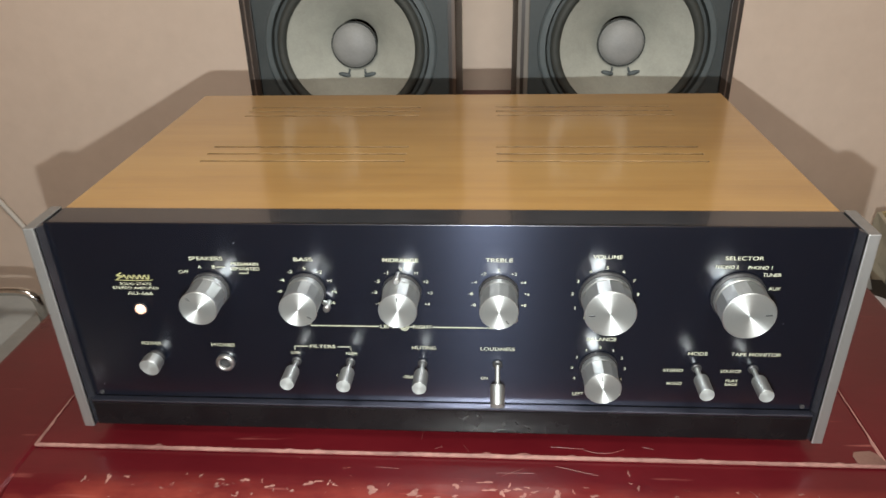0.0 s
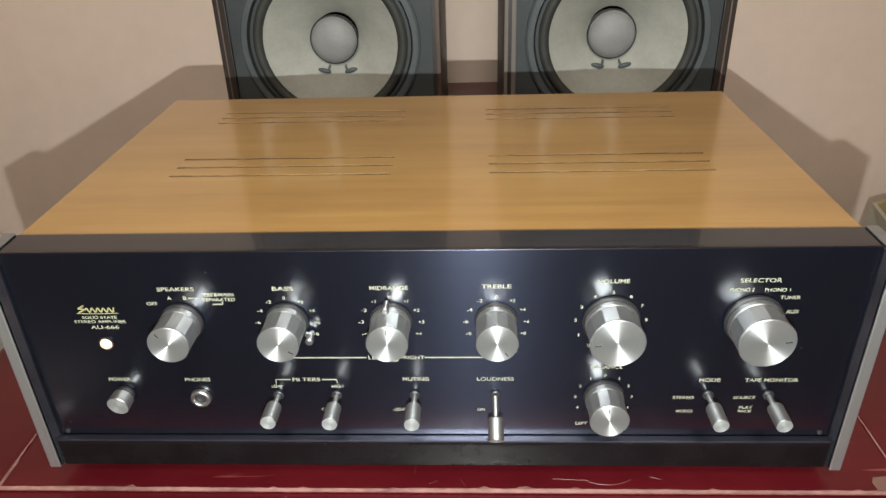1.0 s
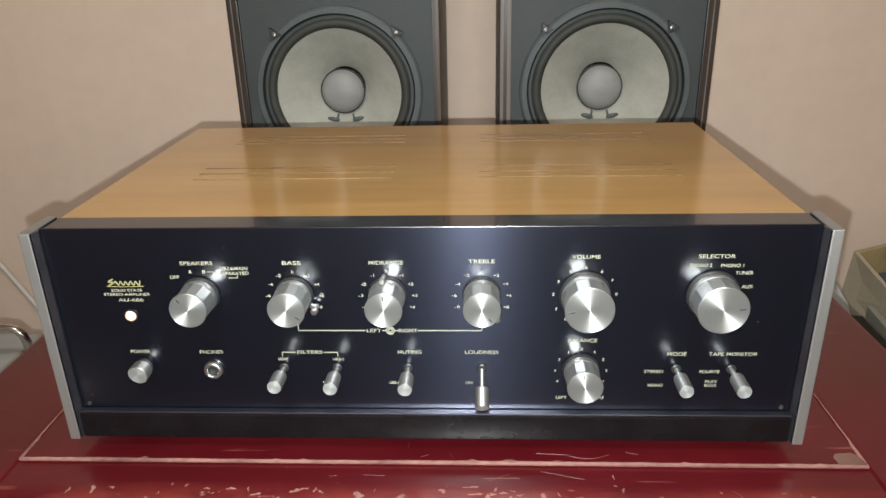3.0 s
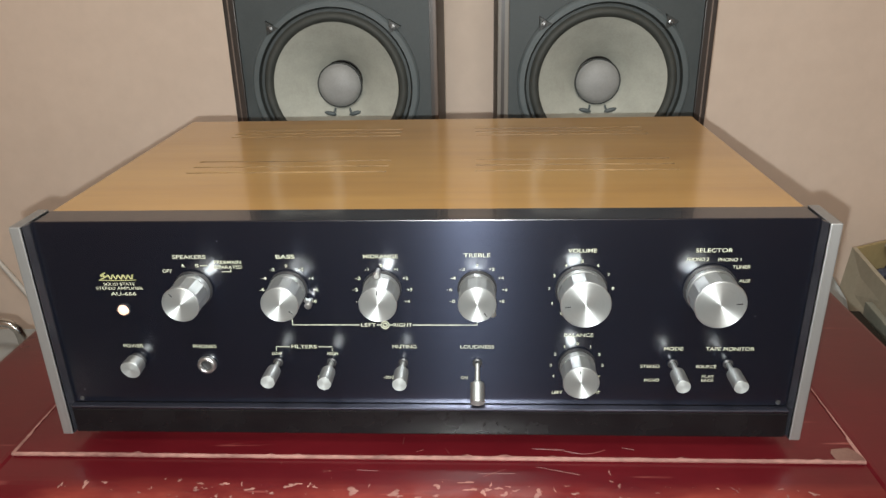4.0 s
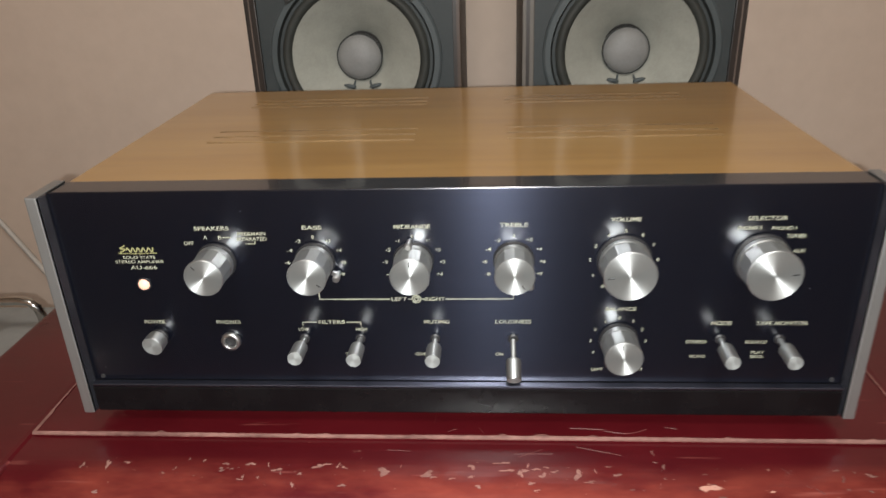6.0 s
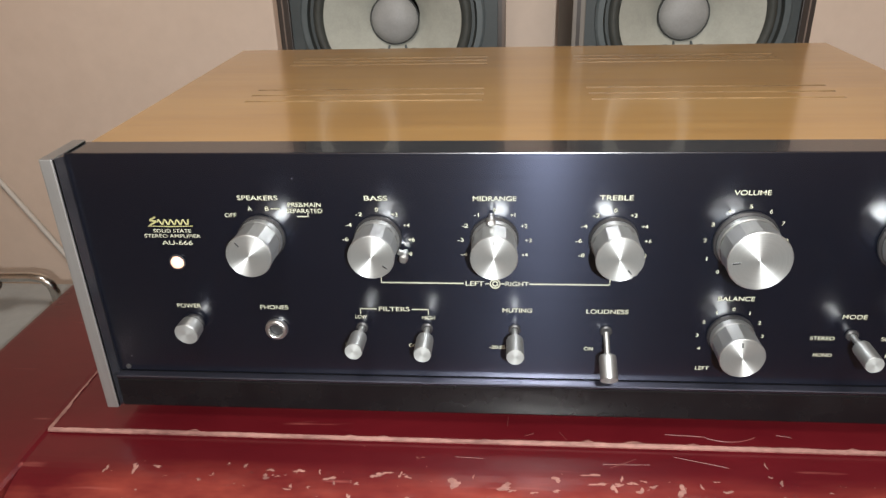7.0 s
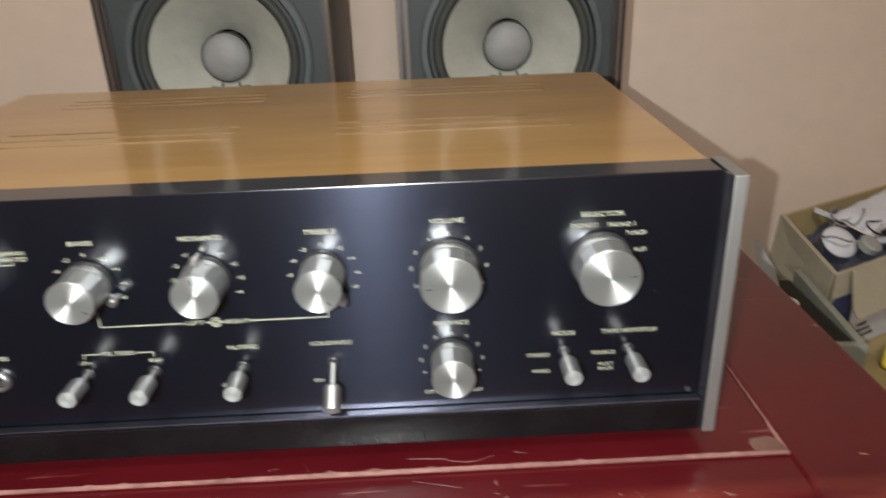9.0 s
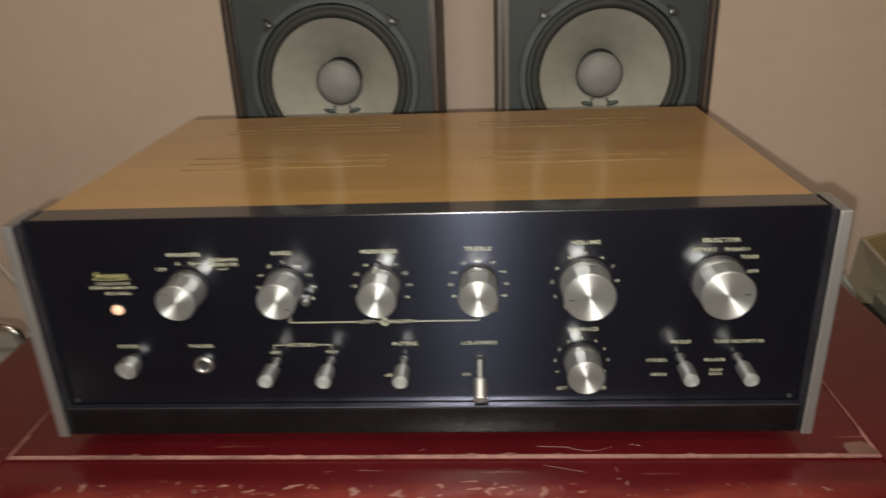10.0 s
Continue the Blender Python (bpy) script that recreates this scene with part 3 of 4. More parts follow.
    for x in (-0.165, 0.165):
        for y in (0.04, 0.225):
            part("foot", lathe([(0, -0.0089), (0.010, -0.0089), (0.012, 0.0), (0, 0.0)], 24), M_RUBBER, amp, "black rubber foot", at=(x, y, 0.0)).rotation_euler = (radians(90), 0, 0)
    for x in (-0.1905, 0.1905):
        part("panel_screw", lathe([(0, 0), (0.0013, 0), (0.0011, -0.0007), (0, -0.0009)], 16), M_SCREW, amp, at=(x, -0.0002, 0.0295))

    KZ = 0.096
    knob(amp, -0.1165, KZ + 0.0014, 0.0095, 0.0190, -38)
    knob(amp, -0.0670, KZ + 0.0014, 0.0095, 0.0190, 128)
    knob(amp, -0.0185, KZ + 0.0014, 0.0095, 0.0190, 0)
    knob(amp, 0.0300, KZ + 0.0014, 0.0095, 0.0190, 142)
    knob(amp, 0.0825, KZ + 0.0010, 0.0124, 0.0184, 264)
    knob(amp, 0.1465, KZ + 0.0010, 0.0126, 0.0184, 85)
    knob(amp, 0.0825, 0.0528, 0.0093, 0.0184, -8)
    # small tabs of the inner rings of the tone controls
    for cx, ang in ((-0.067, 112), (-0.0185, -6), (0.030, 140)):
        a = radians(ang)
        rr = 0.0122
        tab = part("channel_tab", lathe([(0, -0.001), (0.0012, -0.001), (0.0012, -0.0055), (0.0018, -0.0060), (0.0018, -0.0085), (0.0012, -0.0092), (0, -0.0092)], 20), M_POLISH, amp, "tiny chrome channel tab", at=(cx + rr * math.sin(a), -0.0005, KZ + rr * math.cos(a)), smooth=False)
        bm = box(-0.0011, 0.0011, -0.0040, -0.0026, 0.0, 0.0030, 0.0003)
        bmesh.ops.transform(bm, matrix=Matrix.Rotation(a + math.pi, 4, "Y"), verts=bm.verts[:])
        part("tab_arm", bm, M_POLISH, tab)
    for x, drop in ((-0.077, -3), (-0.048, -1), (-0.0095, 0), (0.0300, 36), (0.1325, 1), (0.1610, 1)):
        lever(amp, x, 0.0535, drop, 0.0218 if x != 0.03 else 0.0225, 0.0037, 0.0092 if x != 0.03 else 0.0115)
    # power switch: a short stubby cap on a threaded collar
    pw = part("power_switch", lathe([(0, 0), (0.0044, 0), (0.0044, -0.0014), (0.0034, -0.0019), (0, -0.0019)], 24), M_RUBBER, amp, "short round metal power switch", at=(-0.1538, -0.0003, 0.0545))
    cap = part("switch_cap", lathe([(0, -0.0018), (0.0040, -0.0018), (0.0052, -0.0026), (0.0055, -0.0084), (0.0053, -0.0089), (0, -0.0089)], 32), M_LEVER, pw)
    cf = part("end_face", lathe([(0.0053, -0.0090), (0, -0.0090)], 32), M_END, pw)
    for q2 in (cap, cf):
        q2.rotation_euler = (radians(8), 0, radians(-6))
    # headphone socket
    jack = part("headphone_socket", lathe([(0.0031, 0.001), (0.0031, -0.0022), (0.0036, -0.0027), (0.0048, -0.0022), (0.0051, -0.0006), (0.0051, 0.0)], 40), M_POLISH, amp, "chrome ringed headphone socket", at=(-0.116, -0.0004, 0.052), smooth=True)
    part("socket_bore", lathe([(0.0032, -0.0012), (0.0030, -0.0004), (0, -0.0004)], 32), M_RUBBER, jack)
    lamp = part("pilot_lamp", lathe([(0.0036, 0.0), (0.0036, -0.0006), (0.0030, -0.0008), (0.0028, 0.0)], 32), M_RUBBER, amp, "glowing warm white pilot lamp", at=(-0.156, -0.0003, 0.085))
    part("lamp_lens", lathe([(0.0029, -0.0004), (0.0026, -0.0014), (0.0016, -0.0021), (0, -0.0024)], 28), M_LED, lamp, smooth=True)

    # printed words
    T = lambda s, x, z, w, cap=0.0021, m=None: lettering(s, x, z, w, cap, panel, material=m)
    T("SPEAKERS", -0.1165, 0.1150, 0.0172)
    T("OFF", -0.1290, 0.1072, 0.0050, 0.0019)
    T("A", -0.1203, 0.1102, 0.0019, 0.0019)
    T("B", -0.1130, 0.1102, 0.0016, 0.0019)
    line(panel, -0.1114, -0.1075, 0.1100, 0.1103)
    T("PRE&MAIN", -0.0970, 0.1120, 0.0140, 0.0019)
    T("SEPARATED", -0.0972, 0.1093, 0.0150, 0.0019)
    line(panel, -0.1005, -0.0958, 0.1066, 0.1069)
    line(panel, -0.0960, -0.0957, 0.1066, 0.1082)
    T("BASS", -0.0670, 0.1150, 0.0096)
    T("MIDRANGE", -0.0185, 0.1150, 0.0176)
    T("TREBLE", 0.0300, 0.1155, 0.0134)
    T("VOLUME", 0.0822, 0.1178, 0.0142)
    T("SELECTOR", 0.1465, 0.1178, 0.0180)
    T("PHONO 2", 0.1390, 0.1130, 0.0108, 0.0019)
    T("PHONO 1", 0.1545, 0.1128, 0.0112, 0.0019)
    T("TUNER", 0.1608, 0.1088, 0.0088, 0.0019)
    T("AUX", 0.1632, 0.1012, 0.0056, 0.0019)
    T("BALANCE", 0.0828, 0.0702, 0.0150)
    T("LEFT", 0.0730, 0.0350, 0.0058, 0.0019)
    T("RIGHT", 0.0925, 0.0350, 0.0068, 0.0019)
    T("LEFT", -0.0268, 0.0760, 0.0078)
    T("RIGHT", -0.0088, 0.0760, 0.0098)
    T("POWER", -0.1550, 0.0630, 0.0110)
    T("PHONES", -0.1160, 0.0628, 0.0126)
    T("FILTERS", -0.0622, 0.0628, 0.0136)
    T("LOW", -0.0772, 0.0586, 0.0052, 0.0018)
    T("HIGH", -0.0472, 0.0586, 0.0056, 0.0018)
    T("ON", -0.0838, 0.0440, 0.0036, 0.0018)
    T("ON", -0.0548, 0.0440, 0.0036, 0.0018)
    T("MUTING", -0.0085, 0.0630, 0.0128)
    T("-20dB", -0.0170, 0.0440, 0.0072, 0.0018)
    T("LOUDNESS", 0.0300, 0.0630, 0.0178)
    T("ON", 0.0230, 0.0440, 0.0038, 0.0018)
    T("MODE", 0.1322, 0.0622, 0.0100)
    T("STEREO", 0.1210, 0.0515, 0.0100, 0.0018)
    T("MONO", 0.1226, 0.0430, 0.0078, 0.0018)
    T("TAPE MONITOR", 0.1612, 0.0622, 0.0250)
    T("SOURCE", 0.1502, 0.0515, 0.0104, 0.0018)
    T("PLAY", 0.1518, 0.0454, 0.0064, 0.0017)
    T("BACK", 0.1518, 0.0430, 0.0066, 0.0017)
    T("SOLID STATE", -0.1557, 0.0998, 0.0166, 0.0016)
    T("STEREO AMPLIFIER", -0.1560, 0.0974, 0.0248, 0.0016)
    T("AU-666", -0.1545, 0.0942, 0.0136, 0.0020)
    # the maker's mark, as plain slanted strokes
    def stroke(pts, r=0.00030):
        bm = tube([(px, 0, pz) for px, pz in pts], r, 6)
        for v in bm.verts:
            v.co.y *= 0.5
        part("maker_mark", bm, M_GOLD, panel, "gold stroke of the maker's mark", at=(0, -0.0003, 0))
    big = []
    for k in range(15):
        u = k / 14
        big.append((-0.1636 + 0.0016 * math.cos(0.6 + u * 5.2) * (1 if u < 0.5 else -1) * 0.9 + 0.0004 * (1 - u), 0.1062 - 0.0038 * u))
    stroke(big, 0.00042)
    stroke([(-0.1615 + 0.0134 * k / 60, 0.1038 + 0.0011 * math.sin(k / 60 * 2 * math.pi * 5.0) + 0.00004 * k / 60) for k in range(61)], 0.00036)
    stroke([(-0.1478, 0.1052), (-0.1482, 0.1028)], 0.00036)
    stroke([(-0.1660, 0.1020), (-0.1560, 0.1018), (-0.1462, 0.1021)], 0.00022)
    for dx, dz in ((-0.1010, 0.1235), (-0.188, 0.035), (0.171, 0.081)):
        part("dust_speck", box(dx, dx + 0.0003, -0.0003, -0.0001, dz, dz + 0.0003), M_ALU, panel)
    # rings of figures
    ring_numbers(panel, -0.067, KZ, 0.0140, [("0", 0), ("-2", -32), ("-4", -60), ("-6", -88), ("-8", -116), ("+2", 32), ("+4", 60), ("+6", 88), ("+8", 116)])
    ring_numbers(panel, -0.0185, KZ, 0.0140, [("0", 0), ("-1", -32), ("-2", -60), ("-3", -88), ("-4", -116), ("+1", 32), ("+2", 60), ("+3", 88), ("+4", 116)])
    ring_numbers(panel, 0.0300, KZ, 0.0140, [("0", 0), ("-2", -32), ("-4", -60), ("-6", -88), ("-8", -116), ("+2", 32), ("+4", 60), ("+6", 88), ("+8", 116)])
    ring_numbers(panel, 0.0825, KZ, 0.0160, [("0", -145), ("1", -117), ("2", -86), ("3", -59), ("4", -30), ("5", 0), ("6", 30), ("7", 57), ("8", 86), ("9", 117), ("10", 145)])
    ring_numbers(panel, 0.0825, 0.0515, 0.0136, [("0", 0), ("1", -30), ("2", -58), ("3", -88), ("4", -117), ("1", 30), ("2", 58), ("3", 88), ("4", 117)], 0.0016)
    # brackets
    line(panel, -0.0672, -0.0316, 0.0758, 0.0762)
    line(panel, -0.0036, 0.0302, 0.0758, 0.0762)
    line(panel, -0.0672, -0.0668, 0.0758, 0.0835)
    line(panel, 0.0298, 0.0302, 0.0758, 0.0835)
    line(panel, -0.0224, -0.0205, 0.0758, 0.0762)
    line(panel, -0.0157, -0.0140, 0.0758, 0.0762)
    for r0, r1 in ((0.0018, 0.0023), (0.0008, 0.0013)):
        part("printed_ring", lathe([(r0, 0), (r1, 0), (r1, -0.0004), (r0, -0.0004)], 28, closed=True), M_INK, panel, at=(-0.0181, -0.0001, 0.0760))
    line(panel, -0.0774, -0.0700, 0.0626, 0.0629)
    line(panel, -0.0545, -0.0471, 0.0626, 0.0629)
    line(panel, -0.0774, -0.0771, 0.0603, 0.0629)
    line(panel, -0.0474, -0.0471, 0.0603, 0.0629)


amplifier()


# ---------- the loudspeakers ----------
def loudspeaker(x, label, outer, tweeter_x, cap_x):
    """Standing on the table, its front at y 0 of its own; outer: the side (-1 or 1) of the dark edge with the lighter
    line.
    """
    s = thing("loudspeaker", (x, 0.48, TZ), label, "loudspeaker", "pair of loudspeakers")
    w, h, d = 0.1175, 0.40, 0.19
    t = 0.0125
    for nm, b, m in (("side_panel", (-w, -w + t, 0, d, 0, h), M_SHELL), ("side_panel", (w - t, w - 0.0045, 0, d, 0, h), M_BROWN if outer < 0 else M_INNER), ("top_board", (-w + t + 0.0002, w - t - 0.0002, 0, d, h - t, h), M_SHELL),
                     ("bottom_board", (-w + t + 0.0002, w - t - 0.0002, 0, d, 0, t), M_SHELL), ("back_board", (-w + t + 0.0002, w - t - 0.0002, d - 0.01, d, t + 0.0002, h - t - 0.0002), M_SHELL)):
        x0, x1 = (b[0], b[1]) if outer < 0 else (-b[1], -b[0])
        if outer > 0 and nm == "side_panel":
            x0, x1 = (-w, -w + t) if x0 < 0 else (x0 - 0.0045, x1 - 0.0045)
        part(nm, box(x0, x1, *b[2:], 0.0010), m, s)
    for a, b, m, lb in ((-w + 0.0050, -w + 0.0064, M_EDGE, "lighter line along the cabinet edge"), (w - 0.0122, w - 0.0084, M_SHELL, "dark line along the front edge")):
        part("edge_strip", box(*((a, b) if outer < 0 else (-b - 0.0045, -a - 0.0045)), -0.0010, -0.0001, 0.001, h - 0.001), m, s, lb)
    wz, wx = 0.1140, -0.0015
    # front board with the round opening for the woofer
    bm = bmesh.new()
    n = 64
    x0, x1, z0, z1 = -w + t, w - t, t, h - t
    hole, rim = [], []
    for i in range(n):
        a = 2 * math.pi * i / n
        c, si = math.cos(a), math.sin(a)
        hole.append((wx + 0.080 * c, wz + 0.080 * si))
        k = min((x1 - wx) / c if c > 1e-6 else 9, (x0 - wx) / c if c < -1e-6 else 9, (z1 - wz) / si if si > 1e-6 else 9, (z0 - wz) / si if si < -1e-6 else 9)
        rim.append((wx + k * c, wz + k * si))
    sets = []
    for y in (0.004, 0.014):
        sets.append(([bm.verts.new((x, y, z)) for x, z in hole], [bm.verts.new((x, y, z)) for x, z in rim]))
    corners = {}
    for (hv, rv), y in zip(sets, (0.004, 0.014)):
        for i in range(n):
            j = (i + 1) % n
            bm.faces.new((hv[i], hv[j], rv[j], rv[i]))
            a, b = rv[i].co, rv[j].co
            if abs(a.x - b.x) > 1e-5 and abs(a.z - b.z) > 1e-5:
                cx = a.x if abs(a.x - x0) < 1e-5 or abs(a.x - x1) < 1e-5 else b.x
                cz = a.z if abs(a.z - z0) < 1e-5 or abs(a.z - z1) < 1e-5 else b.z
                bm.faces.new((rv[i], rv[j], bm.verts.new((cx, y, cz))))
    for i in range(n):
        j = (i + 1) % n
        bm.faces.new((sets[0][0][i], sets[0][0][j], sets[1][0][j], sets[1][0][i]))
    baffle = part("baffle", bm, M_BAFFLE, s, "dark grey front board with small scuffs")
    drv = part("woofer", lathe([(0.0790, 0.0020), (0.0834, 0.0018), (0.0848, -0.0006), (0.0862, -0.0042), (0.0915, -0.0042), (0.0938, -0.0026), (0.0942, 0.0004), (0.0790, 0.0028)], 72, closed=True), M_RING, s, "large woofer with pale grey paper cone", at=(wx, 0.0035, wz))
    part("surround", lathe([(0.0812, 0.0014), (0.0800, -0.0016), (0.0782, -0.0038), (0.0758, -0.0046), (0.0734, -0.0038), (0.0716, -0.0016), (0.0704, 0.0006), (0.0690, 0.002)], 72), M_ROLL, drv, "black rubber surround", smooth=True)
    part("gasket", lathe([(0.0858, -0.0036), (0.0846, -0.0012), (0.0836, 0.0012), (0.0808, 0.0014)], 72), M_GASKET, drv, "black groove round the rubber surround", smooth=True)
    part("cone", lathe([(0.0702, -0.0006), (0.062, 0.0064), (0.052, 0.0152), (0.043, 0.0236), (0.036, 0.0304), (0.030, 0.0366), (0.0235, 0.0440)], 72), M_CONE, drv, "pale grey paper cone", smooth=True)
    dome = [(0.0243 * math.cos(a), 0.0205 - 0.0125 * math.sin(a)) for a in [math.pi / 2 * k / 10 for k in range(11)]]
    part("dust_cap", lathe([(0.0252, 0.0290), (0.0252, 0.0208), (0.0245, 0.0206)] + dome[:-1] + [(0, 0.0080)], 56), M_CAP, drv, "rounded grey dust cap", at=(cap_x, 0.0135, -0.0040), smooth=True)
    part("cap_rim", lathe([(0.0253, 0.027), (0.0262, 0.0230), (0.0262, 0.0204), (0.0256, 0.0196), (0.0247, 0.0203)], 56), M_GASKET, drv, "dark ring round the cap", at=(cap_x, 0.0135, -0.0040), smooth=True)
    for sx, tilt in ((-0.0140, 12), (0.0150, -14)):
        bm = bmesh.new()
        bmesh.ops.create_icosphere(bm, subdivisions=2, radius=1.0, matrix=Matrix.Translation((sx, 0.0255, -0.0350)) @ Matrix.Rotation(radians(tilt), 4, "Y") @ Matrix.Diagonal((0.0075, 0.0022, 0.0026, 1)))
        part("lead_tab", bm, M_RING, drv, "dark glued lead-out tab", smooth=True)
        part("lead_wire", tube([(sx * 0.70, 0.0258, -0.0340), (sx * 0.62, 0.0270, -0.0320), (sx * 0.60, 0.0290, -0.0300)], 0.0012, 8), M_RING, drv)
    for a in (44, 136, 224, 316):
        cx, cz = 0.0930 * math.cos(radians(a)), 0.0930 * math.sin(radians(a))
        sc = part("screw_lug", lathe([(0, 0), (0.0092, 0), (0.0088, -0.0040), (0.0082, -0.0044), (0, -0.0044)], 3 if a in (136, 44) else 24), M_GASKET, drv, at=(cx, -0.0005, cz))
        part("screw_head", lathe([(0.0031, -0.0044), (0.0029, -0.0064), (0.0012, -0.0068), (0.0012, -0.0056), (0, -0.0056)], 20), M_SCREW, sc)
    # tweeter on a rounded silver plate
    tz = 0.2635
    out = []
    pw, ph, cr = 0.0425, 0.0400, 0.014
    for cx, cz, a0 in ((pw - cr, ph - cr, 0), (-pw + cr, ph - cr, 90), (-pw + cr, -ph + cr, 180), (pw - cr, -ph + cr, 270)):
        for k in range(7):
            a = radians(a0 + 15 * k)
            out.append((cx + cr * math.cos(a), cz + cr * math.sin(a)))
    tw = part("tweeter", prism(out, -0.002, 0.0), M_SILVER, s, "small tweeter on a rounded silver plate", at=(tweeter_x, 0.0039, tz))
    part("horn", lathe([(0.0345, -0.0021), (0.0340, -0.0034), (0.0300, -0.0036), (0.0220, -0.0026), (0.0140, -0.0024), (0, -0.0024)], 48), M_GASKET, tw, "black tweeter mouth", smooth=True)
    for a in (45, 135, 225, 315):
        part("screw_head", lathe([(0.0026, -0.0020), (0.0024, -0.0034), (0, -0.0036)], 18), M_SCREW, tw, at=(0.047 * math.cos(radians(a)) * 0.78, 0, 0.047 * math.sin(radians(a)) * 0.74))
    return s


left = loudspeaker(-0.1255, "dark scuffed loudspeaker with grey cone standing behind the amplifier", -1, -0.0445, -0.0022)
right = loudspeaker(0.1705, "dark loudspeaker with grey cone beside its twin on the table", 1, -0.0360, 0.0)
rng = random.Random(9)
for spk, x0, z0, count in ((left, 0.066, 0.228, 5), (right, -0.088, 0.222, 3)):
    baf = [c for c in spk.children if c.name.startswith("baffle")][0]
    for i in range(count):
        x, z = x0 + rng.uniform(0, 0.018), z0 + rng.uniform(-0.012, 0.012)
        part("scuff", tube([(x, 0.0040, z), (x + 0.0014 * rng.random() + 0.0006, 0.0040, z - 0.001 - 0.002 * rng.random())], 0.00028, 6), M_CASE, baf)


# ---------- beside the table ----------
def leaning(bm, m):
    bmesh.ops.transform(bm, matrix=m, verts=bm.verts[:])
    return bm


def sheet(corners, thick):
    bm = bmesh.new()
    vs = [bm.verts.new(p) for p in corners]
    vs2 = [bm.verts.new(v.co + Vector(thick)) for v in vs]
    bm.faces.new(vs)
    bm.faces.new(vs2[::-1])
    n = len(vs)
    for k in range(n):
        bm.faces.new((vs[k], vs[(k + 1) % n], vs2[(k + 1) % n], vs2[k]))
    return bm


def crumpled(w, d, h, seed, nx=40, ny=28):
    bm = bmesh.new()
    bmesh.ops.create_grid(bm, x_segments=nx, y_segments=ny, size=0.5)
    for v in bm.verts:
        n1 = noise.noise(Vector((v.co.x * 7, v.co.y * 7, seed)))
        n2 = noise.noise(Vector((v.co.x * 19, v.co.y * 19, seed + 4)))
        edge = min(0.5 - abs(v.co.x), 0.5 - abs(v.co.y))
        v.co = Vector((v.co.x * w, v.co.y * d, h * min(1, edge * 8) + h * 0.5 * n1 + h * 0.28 * n2))
    ret = bmesh.ops.extrude_face_region(bm, geom=bm.faces[:])
    for v in [g for g in ret["geom"] if isinstance(g, bmesh.types.BMVert)]:
        v.co.z = -h * 0.5
    return bm


def clutter():
    # an open carton pushed out of square, on a tall brown carton
    ux, uy = Vector((math.cos(radians(26)), math.sin(radians(26)), 0)) * 0.66, Vector((math.cos(radians(82)), math.sin(radians(82)), 0)) * 0.78
    K = Matrix(((ux.x, uy.x, 0, 0.516), (ux.y, uy.y, 0, 0.419), (0, 0, 0.66, 0.331), (0, 0, 0, 1)))
    low = thing("brown_carton", (0, 0, 0), "tall brown carton standing on the floor beside the table", "box")
    part("carton_body", leaning(box(-0.02, 0.50, -0.22, 0.24, 0, 0.319, 0.004), Matrix(((ux.x, uy.x, 0, 0.516), (ux.y, uy.y, 0, 0.419), (0, 0, 1, 0), (0, 0, 0, 1)))), M_CARDIN, low)
    for a, b in ((-0.20, 0.009), (0.011, 0.23)):
        part("lid_flap", leaning(box(-0.018, 0.498, a, b, -0.017, -0.0005, 0.001), K), M_CARDIN, low)
    cb = thing("cardboard_box", (0, 0, 0), "open dull cardboard box full of odds and ends", "box")
    t, w, d, h = 0.007, 0.36, 0.235, 0.165
    for nm, b, m in (("bottom", (0, w, 0, d, 0, t), M_CARD), ("wall_panel", (0, t, 0, d, t, h), M_CARD), ("wall_panel", (w - t, w, 0, d, t, h), M_CARD),
                     ("wall_panel", (t, w - t, d - t, d, t, h), M_CARDIN), ("wall_panel", (t, w - t, 0, t, t, h), M_CARD)):
        part(nm, leaning(box(*b), K), m, cb)
    part("side_flap", leaning(sheet([(-0.003, 0.232, 0.168), (-0.003, 0.002, 0.168), (-0.028, 0.006, 0.070), (-0.018, 0.03, 0.066), (-0.030, 0.215, 0.082)], (-0.005, 0, 0.001)), K), M_CARD, cb, "flap folded down outside")
    part("front_flap", leaning(sheet([(0.035, -0.003, 0.168), (0.355, -0.003, 0.168), (0.34, -0.028, 0.092), (0.055, -0.026, 0.086), (0.040, -0.022, 0.105)], (0, -0.005, 0.001)), K), M_CARD, cb, "flap folded down outside")
    part("printed_band", leaning(box(0.004, 0.060, -0.0025, -0.0005, 0.004, 0.120), K), M_BLUE, cb, "navy printed band")
    part("printed_panel", leaning(box(0.0605, 0.30, -0.0025, -0.0005, 0.004, 0.100), K), M_WHITE, cb, "white printed panel with grey bars")
    for k in range(3):
        part("print_bar", leaning(box(0.085, 0.135 - 0.012 * k, -0.0035, -0.0026, 0.020 + 0.012 * k, 0.026 + 0.012 * k), K), M_SCREW, cb)
    part("print_block", leaning(box(0.066, 0.080, -0.0035, -0.0026, 0.012, 0.034), K), M_SCREW, cb)

    def put(name, bm, mat, label, cat, at, rot=(0, 0, 0), smooth=False):
        ob = mesh_object(name, leaning(bm, pose(*(K @ Vector(at)), *rot)), mat, (0, 0, 0), smooth)
        return tagged(ob, label, cat)
    bag = mesh_object("crumpled_bag", leaning(crumpled(0.330, 0.205, 0.050, 0.3), K @ Matrix.Translation((0.18, 0.117, 0.085))), M_DENIM, smooth=True)
    tagged(bag, "crumpled blue-black plastic bag in the box", "bag")
